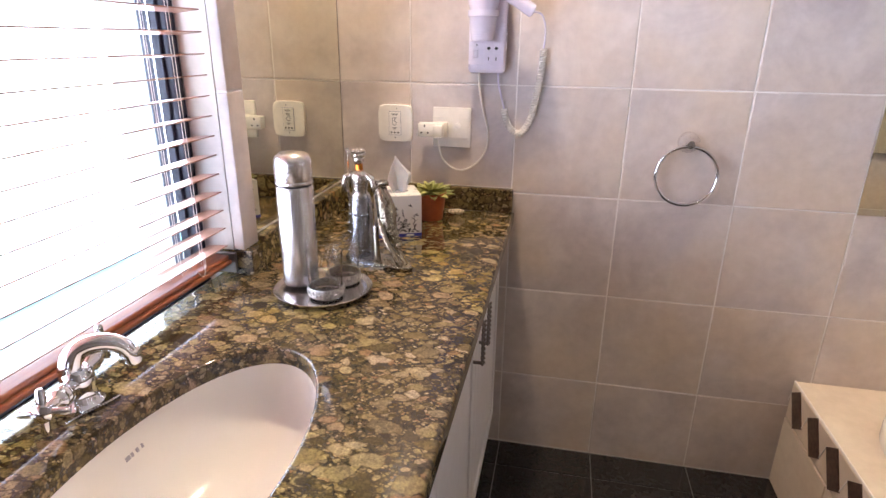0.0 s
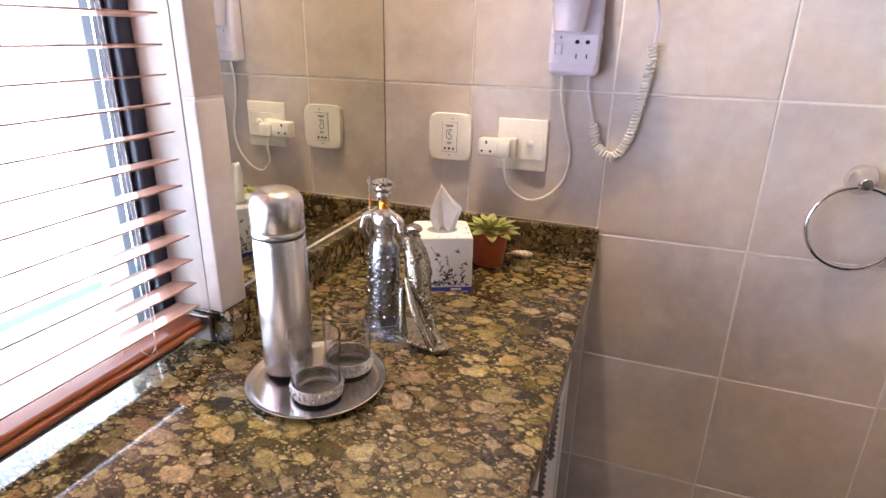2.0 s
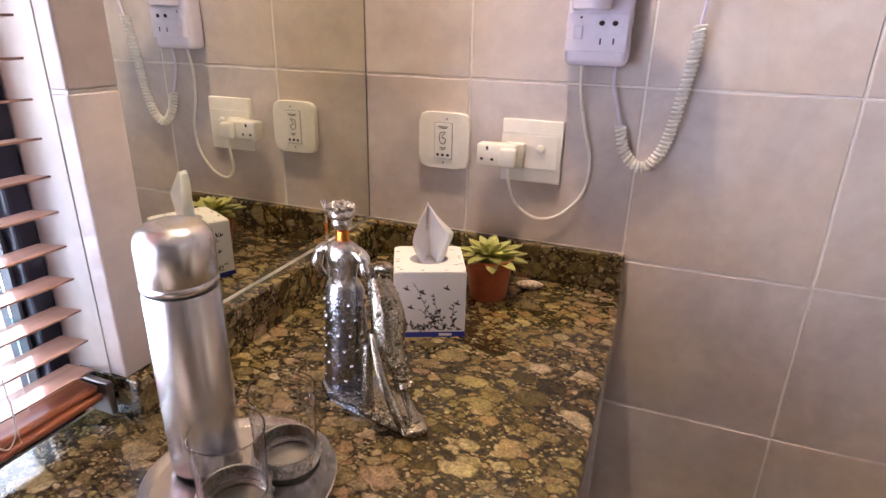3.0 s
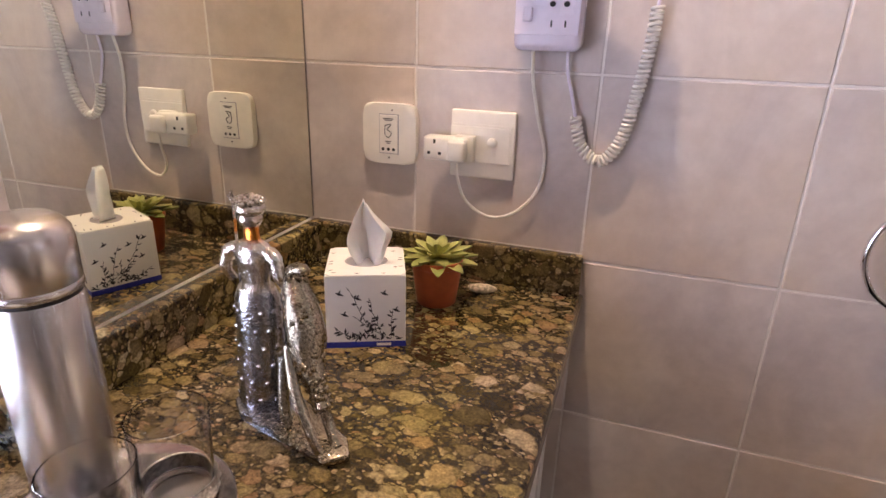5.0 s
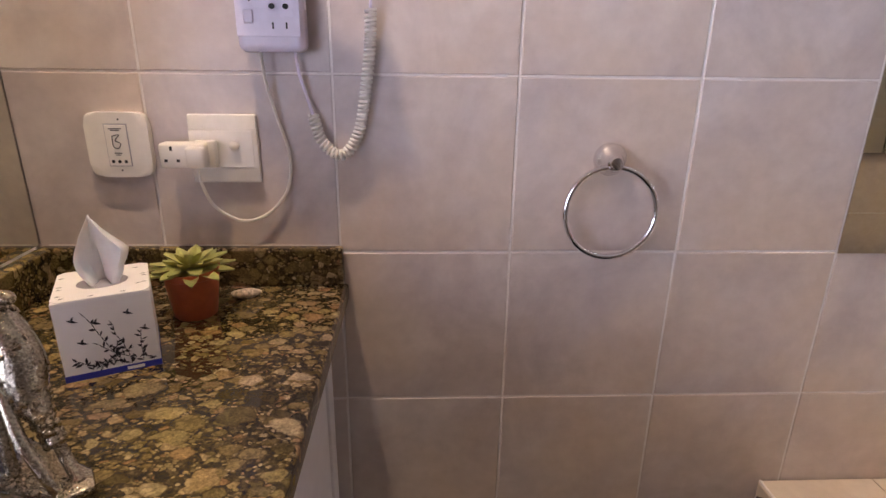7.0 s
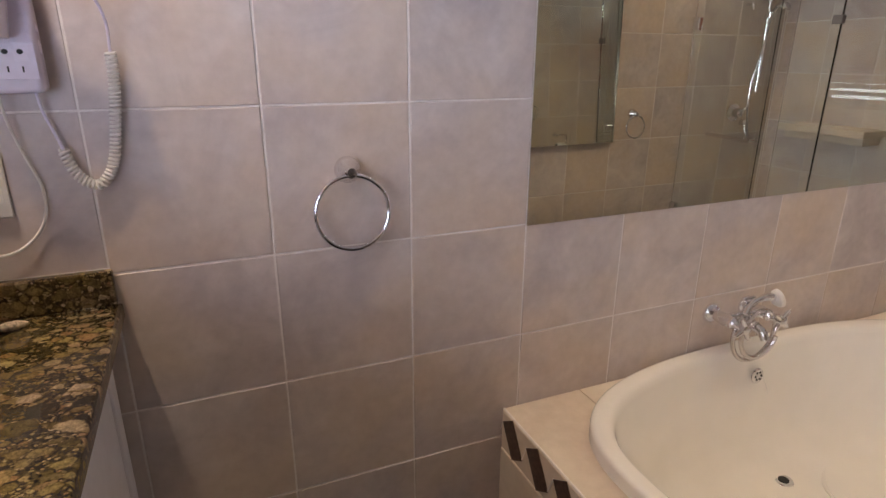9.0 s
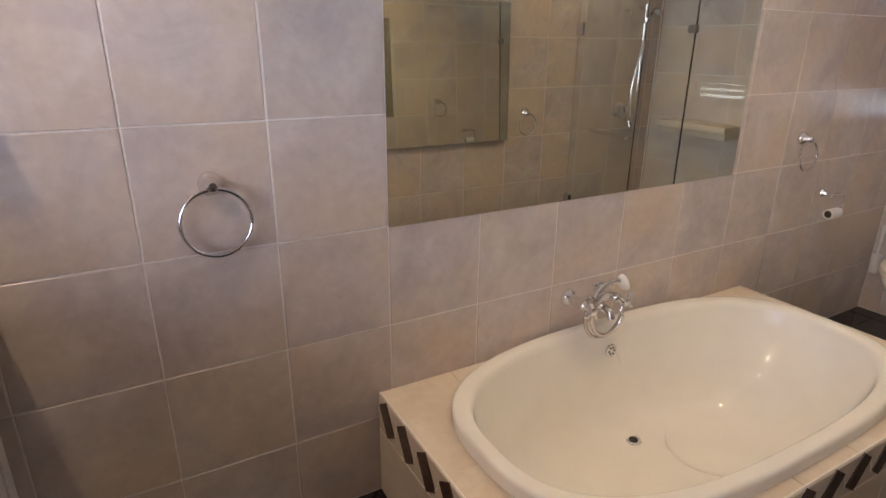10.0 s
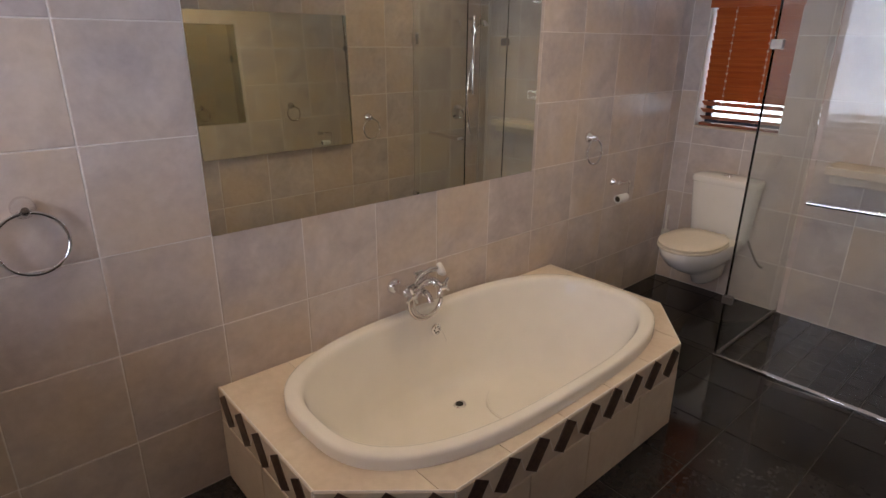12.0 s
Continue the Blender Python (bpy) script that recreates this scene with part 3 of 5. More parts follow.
def venetian(y0, y1, z_low, z_high):
    ob = thing("venetian_blind", "open red-brown wooden venetian blind over the vanity window", "blind")
    x = -0.045
    slat = None
    z = z_low + 0.037
    mesh = None
    while z < z_high:
        if mesh is None:
            bm = box(-0.022, y0, -0.0012, 0.022, y1, 0.0012, 0.0005, 1)
            for v in bm.verts:
                v.co.z += 0.002 * (1 - (v.co.x / 0.022) ** 2)
            mesh = mesh_from("slat", bm, SLAT_WOOD)
        slat = new("slat", mesh)
        slat.parent = ob
        slat.matrix_basis = pose(x, 0, z, 0, random.uniform(-1.0, 1.0) - 6, 0)
        z += 0.0375
    rail = box(x - 0.027, y0, z_low, x + 0.027, y1, z_low + 0.009, 0.003)
    box(x - 0.022, y0, z_low + 0.0095, x + 0.022, y1, z_low + 0.019, 0.004, 2, rail)
    part("bottom_rail", rail, RAIL_WOOD, ob, "grooved dark wooden bottom rail")
    part("head_rail", box(x - 0.03, y0, z_high, x + 0.03, y1, z_high + 0.05, 0.003), RAIL_WOOD, ob)
    for yc in (-0.735, -1.30, -1.86):
        for dx in (-0.0275, 0.0275):
            part("ladder_cord", tube([(x + dx, yc, z_low + 0.01), (x + dx, yc, z_high)], 0.0006, 6), CORD, ob)
        for dy in (-0.03, 0.03):
            part("lift_cord", tube([(x, yc + dy, z_low + 0.01), (x, yc + dy, z_high)], 0.0005, 6), CORD, ob)
    part("cord_end", tube(curve([(x + 0.03, -0.735, z_low + 0.06), (x + 0.034, -0.74, z_low + 0.03), (x + 0.033, -0.75, z_low + 0.015), (x + 0.03, -0.762, z_low + 0.03)], 6), 0.0008, 6), CORD, ob)
    part("hold_down_bracket", box(x - 0.012, y1 + 0.001, z_low - 0.022, x + 0.034, y1 + 0.009, z_low + 0.022, 0.002), DARK_METAL, ob, "dark bracket at the jamb")


venetian(-2.03, -0.640, 0.852, 1.93)

# ---- things on the granite ----


def flask(x, y):
    ob = thing("vacuum_flask", "tall brushed steel vacuum flask standing on the tray", "flask", pose(x, y, TOP + 0.0115))
    part("body", lathe([(0, 0), (0.032, 0), (0.035, 0.003), (0.035, 0.196), (0.0335, 0.200), (0, 0.200)], 48), STEEL, ob, smooth=True)
    part("seam_ring", lathe([(0, 0.2), (0.0325, 0.2), (0.0325, 0.2035), (0, 0.2035)], 40), BLACK, ob, "dark seam under the cap")
    part("cap", lathe([(0, 0.2036), (0.0345, 0.2036), (0.0352, 0.205), (0.0352, 0.209), (0.0343, 0.2105), (0.0350, 0.212), (0.0350, 0.243), (0.0335, 0.252), (0.0295, 0.2585), (0.0235, 0.2625), (0.012, 0.2645), (0, 0.265)], 48), STEEL, ob, "rounded steel cup cap", True)


def round_tray(x, y, r):
    ob = thing("round_tray", "round worn steel serving tray on the granite", "tray", pose(x, y, TOP + 0.0006))
    part("plate", lathe([(0, 0), (r * 0.86, 0), (r * 0.97, 0.005), (r, 0.009), (r, 0.0105), (r * 0.985, 0.0108), (r * 0.90, 0.0055), (r * 0.88, 0.0050), (0, 0.0050)], 72), TRAY_STEEL, ob, smooth=True)


def tumbler(x, y, rz):
    ob = thing("glass_tumbler", "clear glass tumbler with an ornate pewter band", "glass", pose(x, y, TOP + 0.0060, 0, 0, rz), "tumblers on the tray")
    part("glass", lathe([(0, 0), (0.028, 0), (0.031, 0.003), (0.0345, 0.090), (0.0340, 0.0906), (0.0332, 0.090), (0.0295, 0.009), (0, 0.0075)], 48), GLASS, ob, smooth=True)
    bm = lathe([(0.0318, 0.004), (0.0335, 0.0035), (0.0342, 0.005), (0.0347, 0.021), (0.0342, 0.0225), (0.0325, 0.022), (0.0318, 0.004)], 48)
    for i in range(30):
        a = i * math.tau / 30
        ball(0.0345 * math.cos(a), 0.0345 * math.sin(a), 0.013 + 0.004 * math.sin(i * 2.4), 0.0024, 0.0024, 0.0036, bm, 6, 5)
    part("band", bm, PEWTER, ob, "embossed pewter band", True)


TRX, TRY = 0.188, -0.655
round_tray(TRX + 0.003, TRY - 0.006, 0.097)
flask(TRX - 0.047, TRY + 0.002)
tumbler(TRX + 0.022, TRY - 0.036, 20)
tumbler(TRX + 0.030, TRY + 0.036, 75)


def figurine(x, y, rz):
    """A standing robed figure beside a leaning hound on a rough base, as one casting."""
    m = pose(x, y, TOP + 0.0004, 0, 0, rz)
    bm = bmesh.new()
    # rough base running out to the front
    pts = [(-0.030, -0.016), (-0.008, -0.034), (0.03, -0.036), (0.07, -0.050), (0.112, -0.056), (0.128, -0.040), (0.112, -0.018), (0.07, 0.0), (0.028, 0.022), (-0.012, 0.028), (-0.034, 0.010)]
    joined(bm, prism(pts, 0.0, 0.012, 0.004))
    # gown
    lathe([(0, 0.010), (0.029, 0.010), (0.030, 0.016), (0.0275, 0.06), (0.025, 0.11), (0.0235, 0.150), (0.019, 0.162), (0, 0.163)], 28, 0, 0, bm, 1.0, 0.85)
    for k in range(6):
        for i in range(11):
            a = i * math.tau / 11 + k * 0.29
            r = 0.0285 - 0.001 * k
            ball(0.97 * r * math.cos(a), 0.82 * r * math.sin(a), 0.026 + k * 0.022, 0.0032, 0.0030, 0.0046, bm, 7, 5)
    # torso, shoulders, neck, head with turban
    lathe([(0, 0.158), (0.0155, 0.160), (0.0160, 0.172), (0.0195, 0.190), (0.0225, 0.203), (0.018, 0.212), (0.009, 0.218), (0.0082, 0.236), (0, 0.237)], 24, 0, 0, bm, 1.0, 0.66)
    ball(0, 0, 0.242, 0.0115, 0.0120, 0.0135, bm)
    ball(0, 0.001, 0.2525, 0.0150, 0.0150, 0.0105, bm)
    for i in range(26):
        a, r = i * 2.4, 0.004 + 0.0105 * (i / 26) ** 0.5
        ball(r * math.cos(a), r * math.sin(a), 0.265 - 0.35 * r * (i / 26), 0.0036, 0.0036, 0.0034, bm, 6, 5)
    # arms
    for s in (-1, 1):
        tube(curve([(s * 0.018, 0, 0.205), (s * 0.028, -0.003, 0.199), (s * 0.033, -0.004, 0.180), (s * 0.034, 0.006, 0.162)], 5), [0.0078] * 6 + [0.0066] * 5 + [0.0054] * 5, 12, bm)
    # staff
    tube([(-0.031, 0.012, 0.145), (-0.026, 0.008, 0.262)], 0.0016, 6, bm)
    for k in range(3):
        tube([(-0.026, 0.008, 0.250 + 0.004 * k), (-0.031 + 0.003 * k, 0.006, 0.262 + 0.003 * k)], 0.001, 5, bm)
    # hound: chest, neck and head, belly, tail, legs
    body = curve([(0.040, 0.006, 0.182), (0.050, 0.000, 0.160), (0.060, -0.006, 0.128), (0.066, -0.014, 0.098), (0.080, -0.022, 0.074), (0.094, -0.030, 0.052)], 6)
    rad = [0.008 + 0.0115 * math.sin(math.pi * min(1, (i / (len(body) - 1)) * 1.15)) ** 1.2 for i in range(len(body))]
    tube(body, rad, 14, bm)
    tube(curve([(0.040, 0.006, 0.180), (0.047, 0.004, 0.190), (0.062, 0.001, 0.190)], 4), [0.0085] * 4 + [0.0075] * 3 + [0.006, 0.0035], 10, bm)
    for a in (((0.050, -0.020, 0.110), (0.070, -0.040, 0.070), (0.092, -0.050, 0.034), (0.102, -0.050, 0.010)), ((0.066, -0.010, 0.110), (0.084, -0.020, 0.066), (0.094, -0.024, 0.030), (0.110, -0.034, 0.010)), ((0.040, -0.016, 0.090), (0.044, -0.026, 0.045), (0.050, -0.032, 0.010))):
        tube(curve(a, 5), 0.0056, 9, bm)
    rnd = random.Random(4)
    for i in range(150):
        t = rnd.random()
        p = body[int(t * (len(body) - 1))]
        r = rad[int(t * (len(body) - 1))]
        a = rnd.uniform(0, math.tau)
        ball(p.x + r * 0.9 * math.cos(a), p.y + r * 0.9 * math.sin(a), p.z + rnd.uniform(-0.004, 0.004), 0.0034, 0.0034, 0.0046, bm, 6, 4)
    for i in range(90):
        u, v = rnd.random(), rnd.random()
        ball(0.0 + 0.112 * u, -0.020 - 0.026 * u + 0.028 * (v - 0.5), 0.0115, 0.0045, 0.004, 0.0030, bm, 6, 4)
    bm.transform(Matrix.Diagonal((1.08, 1.05, 0.945, 1)))
    ob = part("figurine", bm, FIGURE, None, smooth=True, at=m)
    return tagged(ob, "silver metal figurine of a robed figure with a hound", "figurine")


def figure_material():
    """Bright worn silver with dark patina in the gown and a gold collar band by height."""
    n = Nodes("patinated_silver", (0.6, 0.6, 0.6), 0.22, 1.0)
    c = n.coords()
    z = n.node("ShaderNodeSeparateXYZ", Vector=c).outputs[2]
    f = n.noise(c, 420.0, 3)
    silver = n.ramp(f, [(0.25, (0.46, 0.43, 0.40)), (0.7, (0.86, 0.83, 0.79))])
    gown = n.ramp(f, [(0.25, (0.26, 0.26, 0.28)), (0.7, (0.50, 0.50, 0.53))])
    low = n.ramp(z, [(0.148, (1, 1, 1)), (0.151, (0, 0, 0))])
    col = n.mix(low, silver, gown)
    across = n.node("ShaderNodeSeparateXYZ", Vector=c).outputs[0]
    coat = n.ramp(f, [(0.25, (0.14, 0.12, 0.09)), (0.7, (0.60, 0.54, 0.42))])
    col = n.mix(n.ramp(across, [(0.040, (0, 0, 0)), (0.046, (1, 1, 1))]), col, coat)
    band = n.ramp(z, [(0.2045, (0, 0, 0)), (0.2055, (1, 1, 1)), (0.219, (1, 1, 1)), (0.221, (0, 0, 0))])
    col = n.mix(band, col, (0.80, 0.30, 0.05))
    n.put("Base Color", col)
    n.put("Roughness", n.node("ShaderNodeMapRange", Value=f, i3=0.14, i4=0.30).outputs[0])
    n.bump(n.noise(c, 170.0, 4), 0.55, 0.002)
    return n.mat


FIGURE = figure_material()
figurine(0.205, -0.468, -4)


def tissue_box(x, y, rz, s=0.108):
    ob = thing("tissue_box", "white cube tissue box with black bird branches, tissue out", "tissue box", pose(x, y, TOP + 0.0005, 0, 0, rz))
    h = s / 2
    n = 40
    outer, hole = [], []
    for i in range(n):
        a = math.tau * (i + 0.5) / n
        c, q = math.cos(a), math.sin(a)
        k = h / max(abs(c), abs(q))
        outer.append((k * c, k * q))
        hole.append((0.030 * c, 0.024 * q))
    part("carton", box(-h, -h, 0, h, h, s - 0.0012, 0.0008, 1), CARD, ob)
    part("carton_top", sheet_with_hole(outer, hole, s - 0.0011, s), CARD, ob)
    # A grey disc paints the shade inside; the carton below is solid.
    part("opening", lathe([(0, s - 0.0010), (1, s - 0.0010)], 40, 0, 0, None, 0.030, 0.024), GREY_PRINT_SHADE, ob, "flat grey disc for the shaded oval opening")
    band = bmesh.new()
    box(-h - 0.0004, -h - 0.0004, 0.0, h + 0.0004, h + 0.0004, 0.0085, bm=band)
    part("blue_band", band, BLUE_INK, ob, "blue printed band")
    part("brand_bar", box(h - 0.040, -h - 0.0009, 0.0022, h - 0.020, -h - 0.00045, 0.0062), CARD, ob, "plain pale bar in the blue band")
    rnd = random.Random(7)

    def prints(face):
        bm = bmesh.new()

        def flat(p, d, ln, wd):
            px = Vector((-d.y, d.x))
            q = [p - px * wd * 0.3, p + d * ln * 0.5 - px * wd, p + d * ln, p + d * ln * 0.5 + px * wd, p + px * wd * 0.3]
            bm.faces.new([bm.verts.new((v.x, v.y, 0)) for v in q])

        for x0, ang, ln in ((0.012, 122, 0.088), (0.022, 104, 0.066), (0.034, 92, 0.044), (-0.012, 152, 0.034), (0.030, 140, 0.060), (0.0, 78, 0.036), (-0.02, 25, 0.05)):
            p = Vector((x0, 0.012))
            for k in range(9):
                a = radians(ang + rnd.uniform(-14, 14))
                d = Vector((math.cos(a), math.sin(a)))
                if abs(p.x) > h - 0.006 or p.y > s - 0.016:
                    break
                flat(p, d, ln / 8.0, 0.0006)
                if rnd.random() < 0.75:
                    b = a + rnd.choice((-1, 1)) * rnd.uniform(0.5, 1.2)
                    flat(p, Vector((math.cos(b), math.sin(b))), rnd.uniform(0.005, 0.011), rnd.uniform(0.0009, 0.0020))
                p = p + d * ln / 9.0
        for bx, by in ((-0.034, 0.052), (-0.016, 0.076), (0.02, 0.083), (0.036, 0.058), (-0.04, 0.083)):
            flat(Vector((bx, by)), Vector((0.9, -0.35)).normalized(), 0.012, 0.0019)
            flat(Vector((bx + 0.004, by - 0.001)), Vector((0.5, 0.8)).normalized(), 0.006, 0.0012)
        for k in range(26):
            flat(Vector((rnd.uniform(-0.03, 0.05), rnd.uniform(0.010, 0.018))), Vector((math.cos(k), abs(math.sin(k)))).normalized(), 0.008, 0.0013)
        return part("branch_print", bm, INK, ob, "black printed branches and birds", at=face)

    prints(Matrix.Translation((0, -h - 0.0006, 0)) @ Matrix.Rotation(radians(90), 4, "X"))
    prints(Matrix.Translation((-h - 0.0006, 0, 0)) @ Matrix.Rotation(radians(-90), 4, "Z") @ Matrix.Rotation(radians(90), 4, "X"))
    dots = bmesh.new()
    for k in range(16):
        a, r = k * 1.9, 0.040 + 0.012 * rnd.random()
        px, py = max(-h + 0.006, min(h - 0.006, r * 1.2 * math.cos(a))), max(-h + 0.006, min(h - 0.006, r * 1.2 * math.sin(a)))
        vs = [dots.verts.new((px + dx, py + dy, s + 0.0005)) for dx, dy in ((-0.004, 0), (0, -0.0011), (0.004, 0.0008), (0.0, 0.0015))]
        dots.faces.new(vs)
    part("lid_print", dots, INK, ob, "small black printed leaves")["kind"] = "stuff"
    # folded tissue
    bm = bmesh.new()
    rows = 14
    grid = []
    for i in range(rows):
        t = i / (rows - 1)
        w = 0.014 + 0.013 * math.sin(math.pi * min(1, t * 1.3)) if t < 0.75 else 0.0135 * (1 - t) / 0.25 + 0.003
        line = []
        for j in range(9):
            u = j / 8 - 0.5
            fold = 0.017 * math.cos(u * 7.0 + 0.6) * (1 - t * 0.6) + 0.003 * math.sin(u * 21 + t * 5)
            flare = 0.012 * max(0, 1 - abs(t - 0.55) * 4) * max(0, u * 2)
            line.append(bm.verts.new((u * 2 * w + flare - 0.006 * t + 0.004, fold, s - 0.004 + 0.094 * t - 0.010 * abs(u) * t)))
        grid.append(line)
    for a, b in zip(grid, grid[1:]):
        for j in range(8):
            bm.faces.new((a[j], a[j + 1], b[j + 1], b[j]))
    tis = part("tissue", bm, PAPER, ob, "white tissue pulled up to a peak", True)
    sm = tis.modifiers.new("thick", "SOLIDIFY")
    sm.thickness = 0.0006


tissue_box(0.229, -0.256, 25)


def potted_succulent(x, y):
    ob = thing("potted_succulent", "green succulent rosette in an orange plastic pot", "plant", pose(x, y, TOP + 0.0005))
    part("pot", lathe([(0, 0), (0.030, 0), (0.032, 0.002), (0.0405, 0.066), (0.042, 0.067), (0.043, 0.078), (0.040, 0.078), (0.0385, 0.069), (0, 0.066)], 40), TERRACOTTA, ob, smooth=True)
    part("soil", lathe([(0, 0.070), (0.0345, 0.068)], 30), SOIL, ob)
    rnd = random.Random(3)
    for ring, (count, length, tilt, width) in enumerate(((10, 0.066, -2, 0.014), (9, 0.056, 7, 0.013), (8, 0.040, 18, 0.011), (5, 0.026, 38, 0.008))):
        for i in range(count):
            bm = bmesh.new()
            rows = []
            for k in range(7):
                t = k / 6
                w = width * math.sin(math.pi * (0.12 + 0.80 * t)) ** 0.8 * (1 - 0.25 * t)
                if k == 6:
                    w = 0.0012
                lift = 0.010 * t * t - 0.004 * t
                rows.append([bm.verts.new((t * length, j * w, lift + 0.006 * (j * j) * math.sin(math.pi * t) + hgt)) for j, hgt in ((-1, 0), (0, 0.0018), (1, 0), (0, -0.0022))])
            for a, b in zip(rows, rows[1:]):
                for j in range(4):
                    bm.faces.new((a[j], a[(j + 1) % 4], b[(j + 1) % 4], b[j]))
            bm.faces.new(rows[0])
            bm.faces.new(rows[-1])
            m = pose(0, 0, 0.074 + ring * 0.003, 0, 0, i * 360 / count + ring * 22 + rnd.uniform(-9, 9)) @ pose(0.002, 0, 0, 0, -tilt + rnd.uniform(-7, 7), 0)
            part("leaf", bm, LEAF, ob, smooth=True, at=m)


potted_succulent(0.291, -0.128)


def stone(x, y):
    bm = ball(0, 0, 0.007, 0.024, 0.013, 0.008, None, 14, 8)
    for v in bm.verts:
        v.co *= 1 + 0.16 * noise.noise(v.co * 90)
    ob = part("pebble", bm, simple("speckled_shell", (0.45, 0.36, 0.26), 0.5, grain=160, spread=0.7, relief=0.5), None, smooth=True, at=pose(x, y, TOP + 0.0015, 0, 0, 10))
    tagged(ob, "speckled brown pebble lying beside the plant pot", "pebble")


stone(0.352, -0.068)

# ---- sockets and hair dryer on the tiled wall ----


def on_wall(x, z, off=0.0):
    """A pose on the tiled wall: local x to the right, y up, z out of the wall."""
    return pose(x, -off, z, 90, 0, 0)


def shaver_socket():
    ob = thing("shaver_socket", "rounded white shaver socket plate on the tiles", "socket", on_wall(0.156, 1.066))
    outline = []
    for i in range(64):
        t = math.tau * (i + 0.5) / 64
        c, s = math.cos(t), math.sin(t)
        k = (abs(c) ** 8 + abs(s) ** 8) ** (-1 / 8)
        outline.append((0.050 * k * c, 0.052 * k * s))
    part("plate", prism(outline, 0.0, 0.014, 0.003), WHITE_PLASTIC, ob, smooth=True)
    # A thin grey plate draws the gap's shade; nothing is cut in.
    part("insert_gap", box(-0.0183, -0.0343, 0.0141, 0.0183, 0.0343, 0.0146), GREY_PRINT_SHADE, ob, "flat grey outline for the shaded gap round the insert")
    part("insert", box(-0.017, -0.033, 0.0145, 0.017, 0.033, 0.017, 0.001), WHITE_PLASTIC, ob)
    marks = bmesh.new()
    for y, w in ((0.026, 0.020), (0.0235, 0.014), (-0.013, 0.012), (-0.016, 0.008)):
        box(-w / 2, y, 0.0172, w / 2, y + 0.0014, 0.0175, bm=marks)
    tube(curve([(-0.006, 0.015, 0.0174), (0.005, 0.017, 0.0174), (-0.002, 0.008, 0.0174), (0.006, 0.003, 0.0174), (0.001, -0.005, 0.0174), (-0.006, -0.001, 0.0174), (-0.006, 0.015, 0.0174)], 5), 0.0007, 5, marks)
    part("print", marks, INK, ob, "dark printed symbol")
    holes = bmesh.new()
    for x in (-0.010, 0.0, 0.010):
        lathe([(0, 0.0178), (0.0027, 0.0178), (0.0027, 0.0172)], 12, x, -0.026, holes)
    lathe([(0, 0.0143), (0.0016, 0.0143), (0.0016, 0.0139)], 8, 0.0, -0.041, holes)
    lathe([(0, 0.0143), (0.0016, 0.0143), (0.0016, 0.0139)], 8, 0.006, 0.041, holes)
    part("pin_holes", holes, BLACK, ob)["kind"] = "stuff"


def wall_socket():
    ob = thing("wall_socket", "square white switched wall socket on the tiles", "socket", on_wall(0.323, 1.060))
    part("plate", box(-0.055, -0.056, 0.0, 0.055, 0.056, 0.010, 0.003, 3), WHITE_PLASTIC, ob, smooth=True)
    part("centre_plate", box(-0.0545, -0.030, 0.0102, 0.048, 0.030, 0.0122, 0.001), WHITE_PLASTIC, ob)
    part("switch", lathe([(0, 0.0124), (0.008, 0.0124), (0.0075, 0.017), (0.005, 0.0185), (0, 0.019)], 20, 0.018, 0.006), WHITE_PLASTIC, ob, smooth=True)
    part("ridge", box(-0.054, 0.0325, 0.0102, 0.054, 0.034, 0.011), WHITE_PLASTIC, ob)


def plug_adaptor():
    ob = thing("plug_adaptor", "white three-pin adaptor plugged in the wall socket", "plug", on_wall(0.292, 1.054, 0.0124))
    part("body", box(-0.060, -0.019, 0.004, 0.012, 0.020, 0.034, 0.004, 3), WHITE_PLASTIC, ob, smooth=True)
    part("base", box(-0.012, -0.022, 0.0, 0.022, 0.022, 0.018, 0.003, 2), WHITE_PLASTIC, ob, smooth=True)
    bm = bmesh.new()
    box(-0.042, 0.009, 0.0341, -0.038, 0.016, 0.0346, bm=bm)
    box(-0.052, -0.009, 0.0341, -0.047, -0.0045, 0.0346, bm=bm)
    box(-0.033, -0.009, 0.0341, -0.028, -0.0045, 0.0346, bm=bm)
    part("slots", bm, BLACK, ob)
    part("plug", box(-0.014, -0.017, 0.0347, 0.016, 0.017, 0.050, 0.005, 3), WHITE_PLASTIC, ob, smooth=True)
    part("cable", tube(curve([(0.002, -0.016, 0.042), (0.003, -0.040, 0.040), (0.014, -0.085, 0.022), (0.050, -0.114, 0.004), (0.092, -0.104, -0.002), (0.128, -0.062, -0.005), (0.136, -0.005, -0.006), (0.121, 0.055, -0.004), (0.110, 0.110, 0.004), (0.108, 0.160, 0.016)], 8), 0.0027, 8), WHITE_PLASTIC, ob, "white mains cable to the dryer", True)


